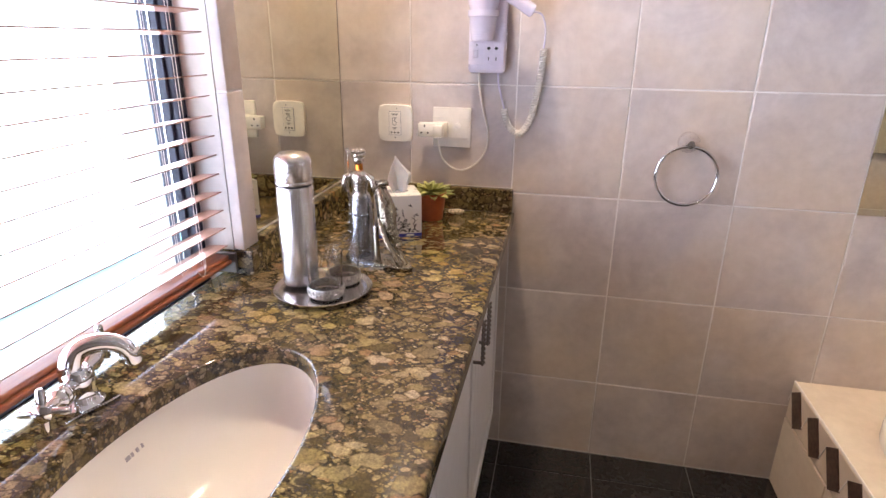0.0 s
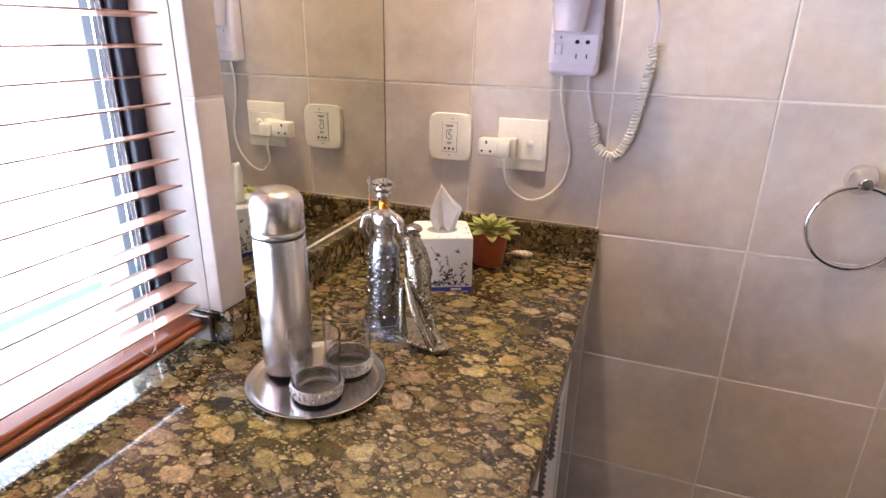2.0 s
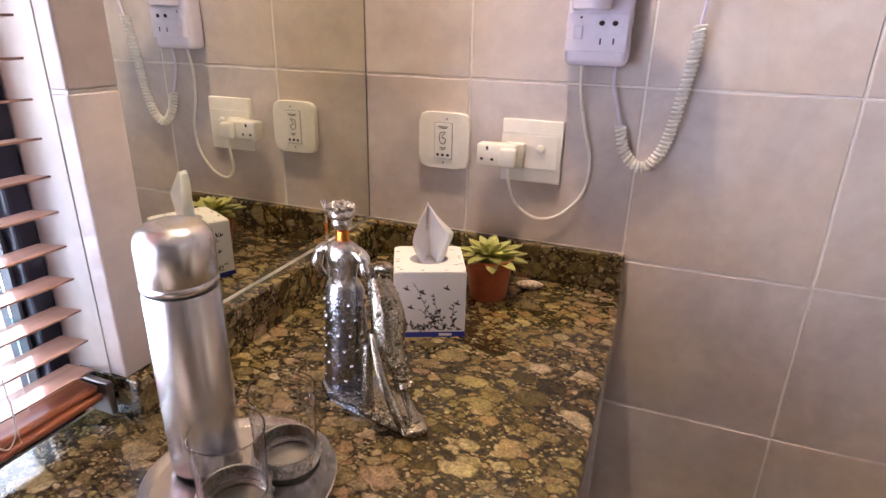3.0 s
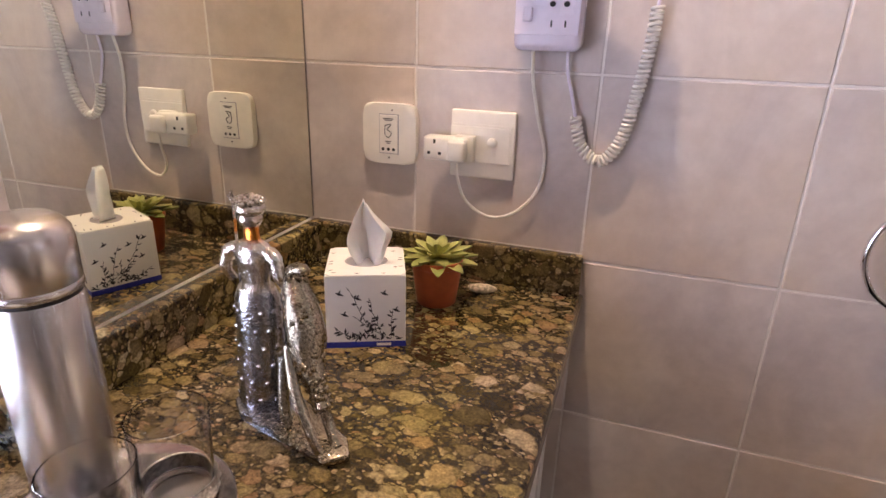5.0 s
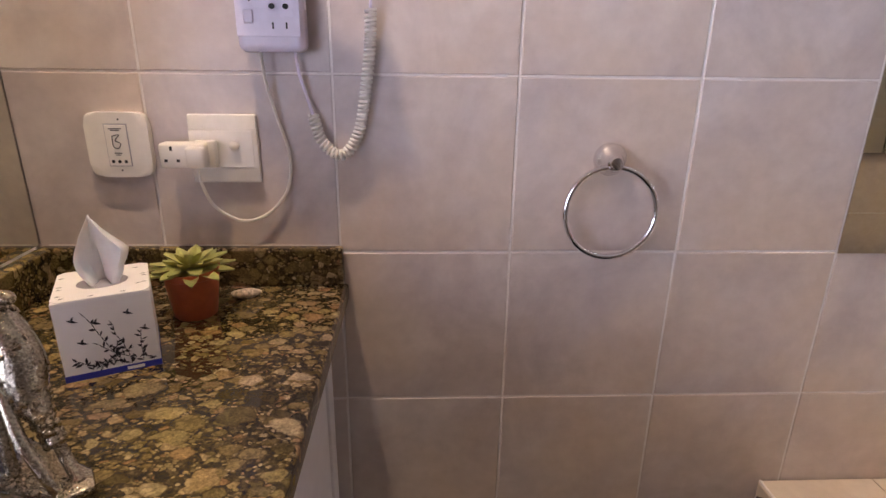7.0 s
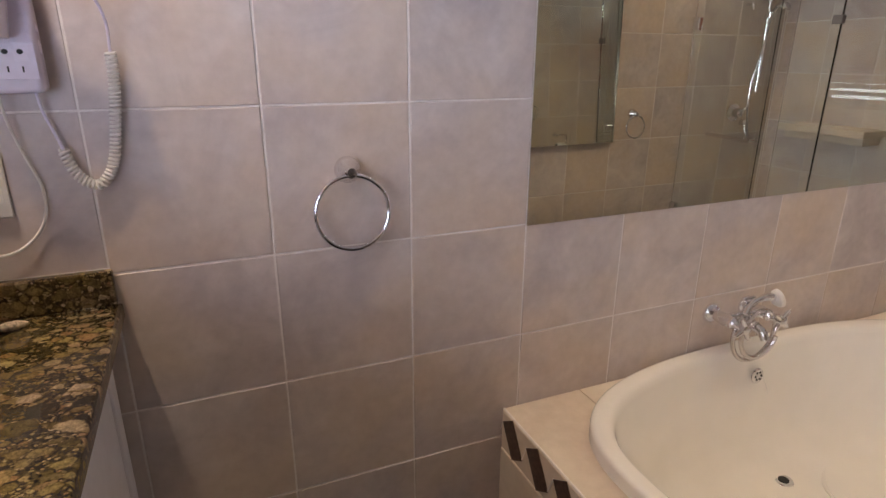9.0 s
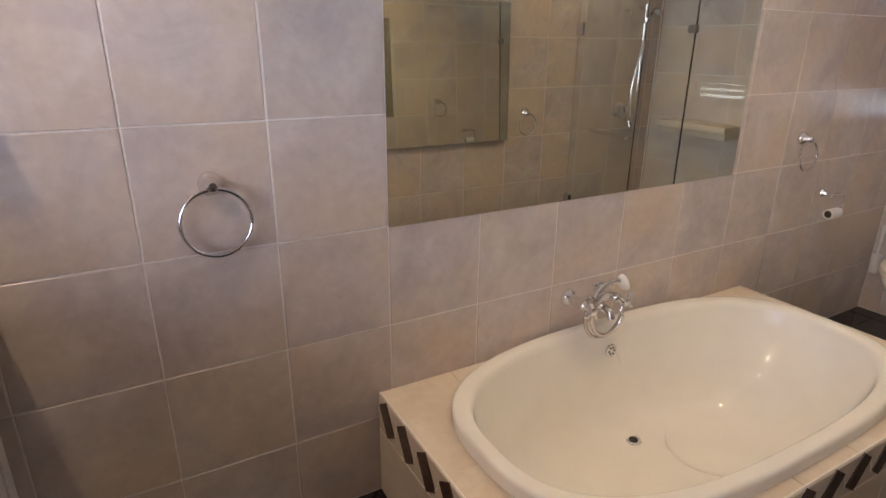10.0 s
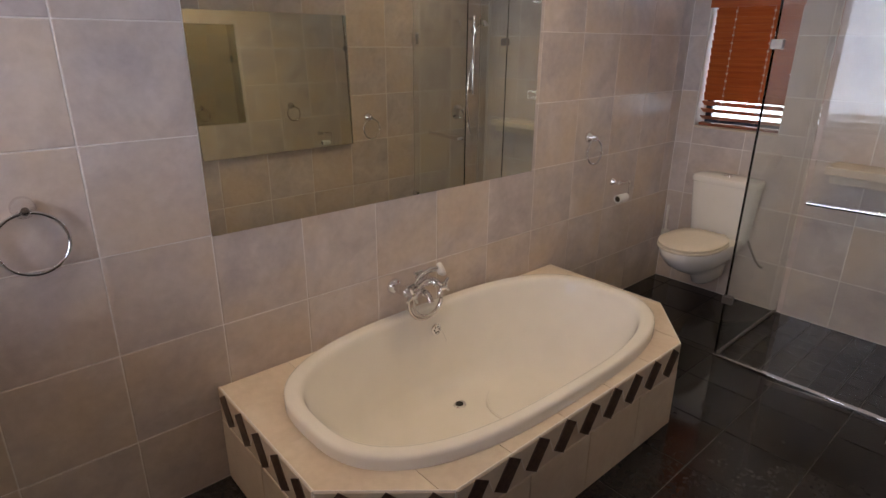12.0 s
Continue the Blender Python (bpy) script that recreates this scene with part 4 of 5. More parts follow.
def hair_dryer():
    ob = thing("hair_dryer", "lilac-white wall hair dryer with holder, nozzle and coiled cord", "hair dryer", on_wall(0.421, 1.212))
    part("holder", box(-0.050, 0.0, 0.0, 0.050, 0.205, 0.045, 0.012, 4), LILAC_PLASTIC, ob, smooth=True)
    part("front_panel", box(-0.048, 0.022, 0.0452, 0.046, 0.078, 0.0475, 0.001), LILAC_PLASTIC, ob)
    sl = bmesh.new()
    for x in (0.006, 0.026):
        ball(x, 0.064, 0.0478, 0.0048, 0.0042, 0.0006, sl, 10, 5)
        box(x - 0.0012, 0.033, 0.0476, x + 0.0012, 0.042, 0.0480, bm=sl)
    ball(-0.026, 0.072, 0.0478, 0.0018, 0.0018, 0.0006, sl, 8, 4)
    part("socket_holes", sl, BLACK, ob)["kind"] = "stuff"
    part("switch", box(-0.036, 0.040, 0.0476, -0.022, 0.060, 0.051, 0.002), LILAC_PLASTIC, ob)
    part("cup", lathe([(0.026, 0.0), (0.029, 0.002), (0.036, 0.058), (0.0395, 0.060), (0.0395, 0.074), (0.036, 0.074), (0.028, 0.003)], 36), LILAC_PLASTIC, ob, "round holder cup", True, pose(-0.010, 0.082, 0.062, -90, 0, 0))
    part("nozzle", lathe([(0, 0.006), (0.022, 0.006), (0.025, 0.010), (0.033, 0.07), (0.041, 0.10), (0.042, 0.18), (0, 0.185)], 36), LILAC_PLASTIC, ob, "dryer barrel in the cup", True, pose(-0.010, 0.082, 0.062, -90, 0, 0))
    part("grip", tube(curve([(0.010, 0.228, 0.066), (0.06, 0.192, 0.070), (0.108, 0.160, 0.068), (0.118, 0.154, 0.066)], 6), [0.019] * 8 + [0.017] * 8 + [0.013] * 3, 16), LILAC_PLASTIC, ob, "slanting handle", True)
    lead = curve([(0.118, 0.154, 0.064), (0.140, 0.146, 0.050), (0.150, 0.110, 0.034), (0.148, 0.064, 0.024)], 6)
    part("lead", tube(lead, 0.0026, 8), LILAC_PLASTIC, ob, smooth=True)
    spine = curve([(0.148, 0.064, 0.022), (0.146, 0.020, 0.014), (0.140, -0.030, 0.012), (0.124, -0.120, 0.012), (0.095, -0.160, 0.012), (0.064, -0.140, 0.012), (0.050, -0.095, 0.012)], 12)
    pts, total = [], 0.0
    for a, b in zip(spine, spine[1:]):
        d = b - a
        side = Vector((-d.y, d.x, 0)).normalized()
        for s in range(10):
            ph = (total + d.length * s / 10) / 0.0072 * math.tau
            pts.append(a + d * s / 10 + side * 0.0075 * math.cos(ph) + Vector((0, 0, 0.0075 * math.sin(ph))))
        total += d.length
    part("coiled_cord", tube(pts, 0.0025, 6), WHITE_PLASTIC, ob, "springy coiled cord", True)
    part("lead", tube(curve([(0.050, -0.095, 0.012), (0.040, -0.060, 0.010), (0.032, -0.030, 0.012), (0.030, 0.004, 0.020)], 6), 0.0026, 8), LILAC_PLASTIC, ob, smooth=True)


shaver_socket()
wall_socket()
plug_adaptor()
hair_dryer()


def towel_ring(at, label, depth=0.042, radius=0.078):
    """Local x right, y up, z out of the wall; the origin is the rose's centre."""
    ob = thing("towel_ring", label, "towel ring", at, "chrome towel rings")
    part("rose", lathe([(0, 0), (0.028, 0), (0.028, 0.007), (0.024, 0.015), (0.015, 0.024), (0.012, depth - 0.004), (0.009, depth), (0, depth + 0.001)], 28), SATIN, ob, smooth=True)
    part("eye", tube([(0.010 * math.cos(a * math.tau / 16), -0.002 + 0.010 * math.sin(a * math.tau / 16), depth - 0.006) for a in range(16)], 0.0035, 8, None, True), CHROME, ob, smooth=True)
    part("ring", tube([(radius * math.cos(a * math.tau / 64), -radius - 0.008 + radius * math.sin(a * math.tau / 64), depth - 0.006 - 0.004 * math.sin(a * math.tau / 64)) for a in range(64)], 0.0050, 10, None, True), CHROME, ob, smooth=True)


towel_ring(on_wall(0.968, 1.046), "chrome towel ring on the tiles beside the bath mirror")
towel_ring(on_wall(3.335, 0.990), "chrome towel ring on the tiles near the toilet", 0.05, 0.062)
towel_ring(pose(3.10, SOUTH, 0.950, 90, 0, 180), "chrome towel ring on the wall facing the bath", 0.05, 0.066)


def roll_holder():
    ob = thing("toilet_roll_holder", "chrome toilet roll holder with an almost empty roll", "roll holder", on_wall(3.60, 0.720))
    part("rose", lathe([(0, 0), (0.021, 0), (0.020, 0.006), (0.012, 0.016), (0.010, 0.045), (0, 0.046)], 24), CHROME, ob, smooth=True)
    part("arm", tube(curve([(0, 0, 0.042), (0.03, 0.002, 0.050), (0.075, 0.0, 0.052), (0.090, -0.012, 0.052), (0.090, -0.060, 0.052), (0.080, -0.074, 0.052), (0.0, -0.076, 0.052)], 6), 0.005, 10), CHROME, ob, smooth=True)
    part("roll", lathe([(0.017, 0), (0.022, 0), (0.022, 0.085), (0.017, 0.085), (0.017, 0)], 28), PAPER, ob, "nearly finished paper roll", True, pose(-0.014, -0.088, 0.052, 0, 90, 0))
    # A solid plug in the soil colour makes the roll's centre dark.
    part("core", lathe([(0.0, 0.004), (0.0168, 0.004), (0.0168, 0.081), (0.0, 0.081)], 24), SOIL, ob, "dark plug filling the roll's core", True, pose(-0.014, -0.088, 0.052, 0, 90, 0))


roll_holder()

# ---- bath ----
DK = 0.36
D0, D1, DF = 1.369, 3.09, -0.856
DECK = [(D0, -0.003), (D0, -0.62), (1.645, DF), (2.815, DF), (D1, -0.62), (D1, -0.003)]
TX, TY, TA, TB = 2.231, -0.414, 0.772, 0.408


def super_oval(n, a, b, p=2.7, cx=TX, cy=TY):
    out = []
    for i in range(n):
        t = math.tau * i / n
        c, s = math.cos(t), math.sin(t)
        k = (abs(c) ** p + abs(s) ** p) ** (-1 / p)
        out.append((cx + a * k * c, cy + b * k * s))
    return out


def deck_outline(n, cx=TX, cy=TY):
    out = []
    edges = list(zip(DECK, DECK[1:] + DECK[:1]))
    for i in range(n):
        t = math.tau * i / n
        dx, dy = math.cos(t), math.sin(t)
        best = 9.0
        for (ax, ay), (bx, by) in edges:
            ex, ey = bx - ax, by - ay
            den = dx * ey - dy * ex
            if abs(den) > 1e-9:
                k = ((ax - cx) * ey - (ay - cy) * ex) / den
                u = ((ax - cx) * dy - (ay - cy) * dx) / den
                if k > 0 and -1e-6 <= u <= 1 + 1e-6:
                    best = min(best, k)
        out.append((cx + best * dx, cy + best * dy))
    for cx2, cy2 in DECK:
        i = min(range(n), key=lambda q: (out[q][0] - cx2) ** 2 + (out[q][1] - cy2) ** 2)
        out[i] = (cx2, cy2)
    return out


def bath_surround():
    ob = thing("bath_surround", "cream tiled bath surround with brown diamond inset border", "bath surround")
    n = 160
    body = part("deck", sheet_with_hole(deck_outline(n), super_oval(n, TA - 0.045, TB - 0.045), 0.0, DK - 0.004), GROUT, ob, "pale grouted core of the surround")
    # deck tiles, cut to the outline
    step = 0.245
    outer = DECK

    def clip(poly, a, b, keep):
        got = []
        for p, q in zip(poly, poly[1:] + poly[:1]):
            sp = keep * ((b[0] - a[0]) * (p[1] - a[1]) - (b[1] - a[1]) * (p[0] - a[0]))
            sq = keep * ((b[0] - a[0]) * (q[1] - a[1]) - (b[1] - a[1]) * (q[0] - a[0]))
            if sp >= 0:
                got.append(p)
            if (sp > 0) != (sq > 0) and abs(sp - sq) > 1e-12:
                t = sp / (sp - sq)
                got.append((p[0] + t * (q[0] - p[0]), p[1] + t * (q[1] - p[1])))
        return got

    x = D0
    while x < D1:
        for y0, y1 in ((-0.003, TY), (TY, DF)):
            g = 0.0015
            poly = [(x + g, y1 + g), (min(x + step, D1) - g, y1 + g), (min(x + step, D1) - g, y0 - g), (x + g, y0 - g)]
            for a, b in zip(outer, outer[1:] + outer[:1]):
                poly = clip(poly, a, b, 1)
                if len(poly) < 3:
                    break
            if len(poly) >= 3:
                # drop tiles wholly under the tub
                if any((abs((px - TX) / (TA - 0.03)) ** 2.7 + abs((py - TY) / (TB - 0.03)) ** 2.7) > 1 for px, py in poly):
                    mid = [(p[0], p[1]) for p in poly]
                    # keep the part outside the tub: one strip on the wall side or room side
                    strips = []
                    for side in (1, -1):
                        xs = sorted({p[0] for p in mid})
                        m = 8
                        lo, hi = xs[0], xs[-1]
                        ring = []
                        inner = []
                        for k in range(m + 1):
                            xx = lo + (hi - lo) * k / m
                            u = abs((xx - TX) / (TA - 0.03))
                            yy = (TB - 0.03) * max(0.0, 1 - u ** 2.7) ** (1 / 2.7) if u < 1 else 0.0
                            inner.append((xx, TY + side * yy))
                        strips.append(inner)
                    inner = strips[0] if y0 > TY + 0.01 else strips[1]
                    far_y = (lambda xx: y0 - g) if y0 > TY + 0.01 else None
                    bm = bmesh.new()
                    vs = []
                    if far_y:
                        out_pts = [(q[0], y0 - g) for q in inner]
                    else:
                        out_pts = []
                        for q in inner:
                            lim = DF
                            if q[0] < 1.645:
                                lim = -0.62 + (q[0] - D0) / (1.645 - D0) * (DF + 0.62)
                            elif q[0] > 2.815:
                                lim = DF + (q[0] - 2.815) / (D1 - 2.815) * (-0.62 - DF)
                            out_pts.append((q[0], min(lim, q[1])))
                    if max(abs(o[1] - q[1]) for o, q in zip(out_pts, inner)) > 0.01:
                        for z in (DK - 0.0035, DK):
                            vs.append(([bm.verts.new((*o, z)) for o in out_pts], [bm.verts.new((*q, z)) for q in inner]))
                        (lo_o, lo_i), (hi_o, hi_i) = vs
                        for k in range(len(inner) - 1):
                            bm.faces.new((hi_o[k], hi_o[k + 1], hi_i[k + 1], hi_i[k]))
                            bm.faces.new((lo_o[k], lo_o[k + 1], hi_o[k + 1], hi_o[k]))
                        bm.faces.new((lo_o[0], hi_o[0], hi_i[0], lo_i[0]))
                        bm.faces.new((lo_o[-1], hi_o[-1], hi_i[-1], lo_i[-1]))
                        part("deck_tile", bm, DECK_TILE, ob)
                    else:
                        bm.free()
        x += step
    # side faces: upper border strip with tilted insets, lower tiles
    for (ax, ay), (bx, by) in zip(DECK[:-1], DECK[1:]):
        a, b = Vector((ax, ay, 0)), Vector((bx, by, 0))
        d = (b - a).normalized()
        ln = (b - a).length
        out = Vector((d.y, -d.x, 0))
        base = Matrix.Translation(a + out * 0.0065) @ Matrix((d, Vector((0, 0, 1)), out)).transposed().to_4x4()
        low = DK - 0.122
        tiling(ob, base, lines(0.0, 0.30, 0.0, ln), [0.0, low], DECK_TILE, name="side_tile")
        count = max(1, round(ln / 0.127))
        w = ln / count
        strip = Matrix.Translation((0, 0, -0.0012)) 
        tiling(ob, base @ strip, [0, ln], [low, DK - 0.001], DECK_TILE, name="border_tile")
        inset = TILE_MESHES.get("inset")
        if inset is None:
            bm = prism([(0.0530, 0.0270), (0.0030, 0.0605), (-0.0530, -0.0270), (-0.0030, -0.0605)], -0.002, 0.0012, 0.0006)
            inset = TILE_MESHES["inset"] = mesh_from("inset", bm, MOSAIC)
        line = TILE_MESHES.get("joint")
        if line is None:
            bm = prism([(0.0520, 0.0260), (0.0540, 0.0280), (0.0750, -0.0260), (0.0730, -0.0280)], -0.002, 0.0004)
            line = TILE_MESHES["joint"] = mesh_from("joint", bm, GROUT)
        mirrored = Matrix.Diagonal((-1 if abs(d.y) > abs(d.x) else 1, 1, 1, 1))
        for k in range(count):
            o = new("diamond_inset", inset)
            o.parent = ob
            o.matrix_basis = base @ Matrix.Translation(((k + 0.5) * w, (low + DK) / 2, 0.0)) @ mirrored
            if k < count - 1:
                o = new("grout_joint", line)
                o.parent = ob
                o.matrix_basis = base @ Matrix.Translation(((k + 0.5) * w, (low + DK) / 2, 0.0)) @ mirrored
    trim = tube([(x, y, DK - 0.0015) for x, y in DECK], 0.0035, 8)
    part("edge_trim", trim, GROUT, ob, "pale corner trim")
    return ob


bath_surround()


def bathtub():
    ob = thing("bathtub", "white oval drop-in bathtub, empty, set in the tiled deck", "bathtub")
    n = 128
    b = bmesh.new()
    rings = []
    prof = [(0.0, -0.002), (0.0, 0.030), (0.0015, 0.037), (0.006, 0.0415), (0.013, 0.043), (0.036, 0.0415), (0.045, 0.038), (0.052, 0.029), (0.056, 0.016), (0.066, -0.03), (0.085, -0.10), (0.100, -0.18), (0.118, -0.25), (0.145, -0.300), (0.185, -0.325), (0.24, -0.334), (0.30, -0.338)]
    for ins, z in prof:
        p = 2.85 - 0.45 * min(1, ins / 0.3)
        slope = max(0.0, -z - 0.02) * 0.45
        rings.append([b.verts.new((x, y, DK + z)) for x, y in super_oval(n, TA - ins - slope, TB - ins, p)])
    for a, c in zip(rings, rings[1:]):
        for i in range(n):
            b.faces.new((a[i], a[(i + 1) % n], c[(i + 1) % n], c[i]))
    b.faces.new(rings[-1])
    shell = part("shell", b, ACRYLIC, ob, smooth=True)
    # round raised disc mark on the bottom near the far end, waste and overflow
    part("waste", lathe([(0, 0.001), (0.012, 0.001), (0.019, 0.0035), (0.027, 0.003), (0.029, 0.0), (0.0, -0.001)], 32), CHROME, ob, "chrome waste ring", True, pose(2.235, -0.245, DK - 0.335))
    part("waste_hole", lathe([(0, 0.0042), (0.016, 0.0042), (0.016, 0.001)], 24), BLACK, ob, "", False, pose(2.235, -0.245, DK - 0.335))
    part("floor_ridge", tube([(2.50 + 0.20 * math.cos(k * math.tau / 72), -0.40 + 0.16 * math.sin(k * math.tau / 72), DK - 0.3415) for k in range(72)], 0.0080, 8, None, True), ACRYLIC, ob, "raised oval ridge moulded in the bottom", True)
    ov = part("overflow", lathe([(0, 0.006), (0.020, 0.006), (0.025, 0.003), (0.026, 0.0), (0, 0)], 28), CHROME, ob, "chrome overflow plate", True, pose(2.245, TY + TB - 0.078, DK - 0.055, 84, 0, 0))
    holes = bmesh.new()
    for k in range(6):
        a = k * math.tau / 6
        lathe([(0, 0.0068), (0.004, 0.0068), (0.004, 0.005)], 10, 0.013 * math.cos(a), 0.013 * math.sin(a), holes)
    part("overflow_holes", holes, BLACK, ov)
    part("plug_chain", tube(curve([(2.262, TY + TB - 0.082, DK - 0.05), (2.285, TY + TB - 0.090, DK - 0.10), (2.290, TY + TB - 0.094, DK - 0.12)], 5), 0.0012, 6), CHROME, ob, "thin plug chain")


bathtub()


def bath_mixer():
    ob = thing("bath_mixer", "chrome wall bath mixer with hand shower and looped hose", "tap", on_wall(2.168, 0.518))
    for x in (-0.075, 0.075):
        part("rose", lathe([(0, 0), (0.032, 0), (0.032, 0.006), (0.024, 0.016), (0.016, 0.022), (0.014, 0.05), (0, 0.051)], 28), CHROME, ob, smooth=True, at=pose(x, 0, 0))
        part("valve", lathe([(0, -0.03), (0.018, -0.03), (0.020, 0.0), (0.017, 0.022), (0, 0.023)], 24), CHROME, ob, smooth=True, at=pose(x, 0, 0.058))
        cross_handle("handle", ob, pose(x, 0, 0.078, 0, 0, 25 if x < 0 else 50), 1.45)
    part("body", tube([(-0.075, 0, 0.055), (0.075, 0, 0.055)], 0.016, 16), CHROME, ob, smooth=True)
    part("spout", tube(curve([(0, 0, 0.055), (0.0, -0.012, 0.085), (0.0, -0.022, 0.125), (0.0, -0.045, 0.140)], 6), [0.015] * 10 + [0.013] * 9, 14), CHROME, ob, smooth=True)
    part("diverter", lathe([(0, 0), (0.009, 0), (0.009, 0.016), (0.012, 0.020), (0.012, 0.030), (0, 0.032)], 18), CHROME, ob, smooth=True, at=pose(0, 0.012, 0.06, -90, 0, 0))
    part("cradle", tube(curve([(0, 0.016, 0.055), (0.0, 0.048, 0.060), (-0.020, 0.060, 0.062), (0.024, 0.060, 0.062)], 5), 0.006, 10), CHROME, ob, smooth=True)
    part("hand_shower", tube(curve([(-0.05, 0.030, 0.100), (-0.01, 0.052, 0.085), (0.045, 0.062, 0.080), (0.085, 0.058, 0.082)], 6), [0.008] * 6 + [0.0095] * 6 + [0.012] * 7, 14), CHROME, ob, smooth=True)
    part("shower_head", lathe([(0, -0.012), (0.016, -0.012), (0.028, 0.0), (0.029, 0.012), (0.026, 0.014), (0, 0.014)], 28), WHITE_PLASTIC, ob, "white-rimmed hand shower head", True, pose(0.098, 0.050, 0.082, 0, 70, 20))
    hose = []
    for i in range(97):
        t = i / 96
        a = radians(120) + t * math.tau * 1.65
        r = 0.074 + 0.010 * math.sin(t * 5)
        hose.append((0.010 + r * math.cos(a), -0.048 + 1.05 * r * math.sin(a), 0.085 + 0.035 * t))
    part("hose", tube(hose, 0.0072, 8), STEEL, ob, "coiled ribbed metal hose", True)


bath_mixer()

# ---- toilet corner ----


def toilet():
    """Close-coupled pan; its back stands at the far wall and it faces -x."""
    ob = thing("toilet", "white wall-hung ceramic toilet, ivory seat closed, cistern behind", "toilet", pose(FAR, -0.415, 0))
    # cistern
    b = bmesh.new()
    rows = []
    for z, w, d in ((0.405, 0.145, 0.155), (0.42, 0.150, 0.165), (0.60, 0.165, 0.180), (0.725, 0.172, 0.188), (0.735, 0.172, 0.188)):
        ring = []
        for i in range(40):
            t = math.tau * i / 40
            c, s = math.cos(t), math.sin(t)
            k = (abs(c) ** 4.5 + abs(s) ** 4.5) ** (-1 / 4.5)
            ring.append(b.verts.new((-d / 2 - 0.004 + k * c * d / 2, k * s * w + 0.024, z - 0.034)))
        rows.append(ring)
    for a, c in zip(rows, rows[1:]):
        for i in range(40):
            b.faces.new((a[i], a[(i + 1) % 40], c[(i + 1) % 40], c[i]))
    b.faces.new(rows[0])
    b.faces.new(rows[-1])
    part("cistern", b, CERAMIC, ob, smooth=True)
    b = bmesh.new()
    rows = []
    for z, g in ((0.7355, 0.0), (0.738, 0.006), (0.757, 0.007), (0.768, 0.0), (0.774, -0.02)):
        ring = []
        for i in range(40):
            t = math.tau * i / 40
            c, s = math.cos(t), math.sin(t)
            k = (abs(c) ** 4 + abs(s) ** 4) ** (-0.25)
            ring.append(b.verts.new((-0.098 + k * c * (0.094 + min(g, 0.0)) - max(g, 0) * 0.3, k * s * (0.176 + g) + 0.024, z - 0.034)))
        rows.append(ring)
    for a, c in zip(rows, rows[1:]):
        for i in range(40):
            b.faces.new((a[i], a[(i + 1) % 40], c[(i + 1) % 40], c[i]))
    b.faces.new(rows[-1])
    b.faces.new(rows[0])
    part("cistern_lid", b, CERAMIC, ob, smooth=True)
    part("flush_button", lathe([(0, 0.012), (0.016, 0.010), (0.021, 0.006), (0.022, 0)], 24), CHROME, ob, "oval chrome flush button", True, pose(-0.098, 0.024, 0.738) @ Matrix.Diagonal((0.8, 1.3, 0.7, 1)))
    # pan: bowl sections from rim down, then the pedestal
    b = bmesh.new()
    rows = []
    for z, front, back, w in ((0.385, -0.640, -0.03, 0.180), (0.37, -0.645, -0.03, 0.183), (0.34, -0.635, -0.03, 0.178), (0.29, -0.585, -0.04, 0.155), (0.25, -0.51, -0.03, 0.115), (0.215, -0.42, -0.02, 0.085), (0.18, -0.34, -0.01, 0.070), (0.13, -0.31, -0.005, 0.062), (0.115, -0.28, -0.005, 0.050)):
        ring = []
        cx, hl = (front + back) / 2, (back - front) / 2
        for i in range(48):
            t = math.tau * i / 48
            c, s = math.cos(t), math.sin(t)
            p = 2.1 if c < 0 else 3.6
            k = (abs(c) ** p + abs(s) ** p) ** (-1 / p)
            ring.append(b.verts.new((cx + k * c * hl, k * s * w, z)))
        rows.append(ring)
    for a, c in zip(rows, rows[1:]):
        for i in range(48):
            b.faces.new((a[i], a[(i + 1) % 48], c[(i + 1) % 48], c[i]))
    b.faces.new(rows[0])
    b.faces.new(rows[-1])
    part("pan", b, CERAMIC, ob, smooth=True)

    def oval(z0, z1, grow, dome):
        bm = bmesh.new()
        rr = []
        for z, g in ((z0, -0.004), (z0 + 0.003, 0), (z1 - 0.004, 0), (z1, -0.008), (z1 + dome, -0.08)):
            ring = []
            for i in range(48):
                t = math.tau * i / 48
                c, s = math.cos(t), math.sin(t)
                p = 2.1 if c < 0 else 2.8
                k = (abs(c) ** p + abs(s) ** p) ** (-1 / p)
                ring.append(bm.verts.new((-0.425 + k * c * (0.222 + grow + g), k * s * (0.186 + grow + g), z)))
            rr.append(ring)
        for a, c in zip(rr, rr[1:]):
            for i in range(48):
                bm.faces.new((a[i], a[(i + 1) % 48], c[(i + 1) % 48], c[i]))
        bm.faces.new(rr[0])
        bm.faces.new(rr[-1])
        return bm

    part("seat", oval(0.387, 0.402, 0.0, 0.0), SEAT_PLASTIC, ob, "ivory plastic seat", True)
    part("seat_lid", oval(0.404, 0.420, -0.003, 0.004), SEAT_PLASTIC, ob, "ivory plastic lid, closed", True)
    for s in (-1, 1):
        part("hinge", tube([(-0.205, s * 0.075 - 0.02, 0.408), (-0.205, s * 0.075 + 0.02, 0.408)], 0.009, 12), SEAT_PLASTIC, ob, smooth=True)
    for child in ob.children:
        if child.name.split(".")[0] in ("pan", "seat", "seat_lid", "hinge"):
            child.matrix_basis = pose(0, 0.022, 0.018) @ Matrix.Diagonal((1, 0.86, 1, 1))
    part("supply_pipe", tube(curve([(-0.01, -0.21, 0.24), (-0.05, -0.21, 0.25), (-0.09, -0.19, 0.30), (-0.10, -0.14, 0.40)], 6), 0.006, 8), DARK_METAL, ob, "flexible supply pipe")


toilet()


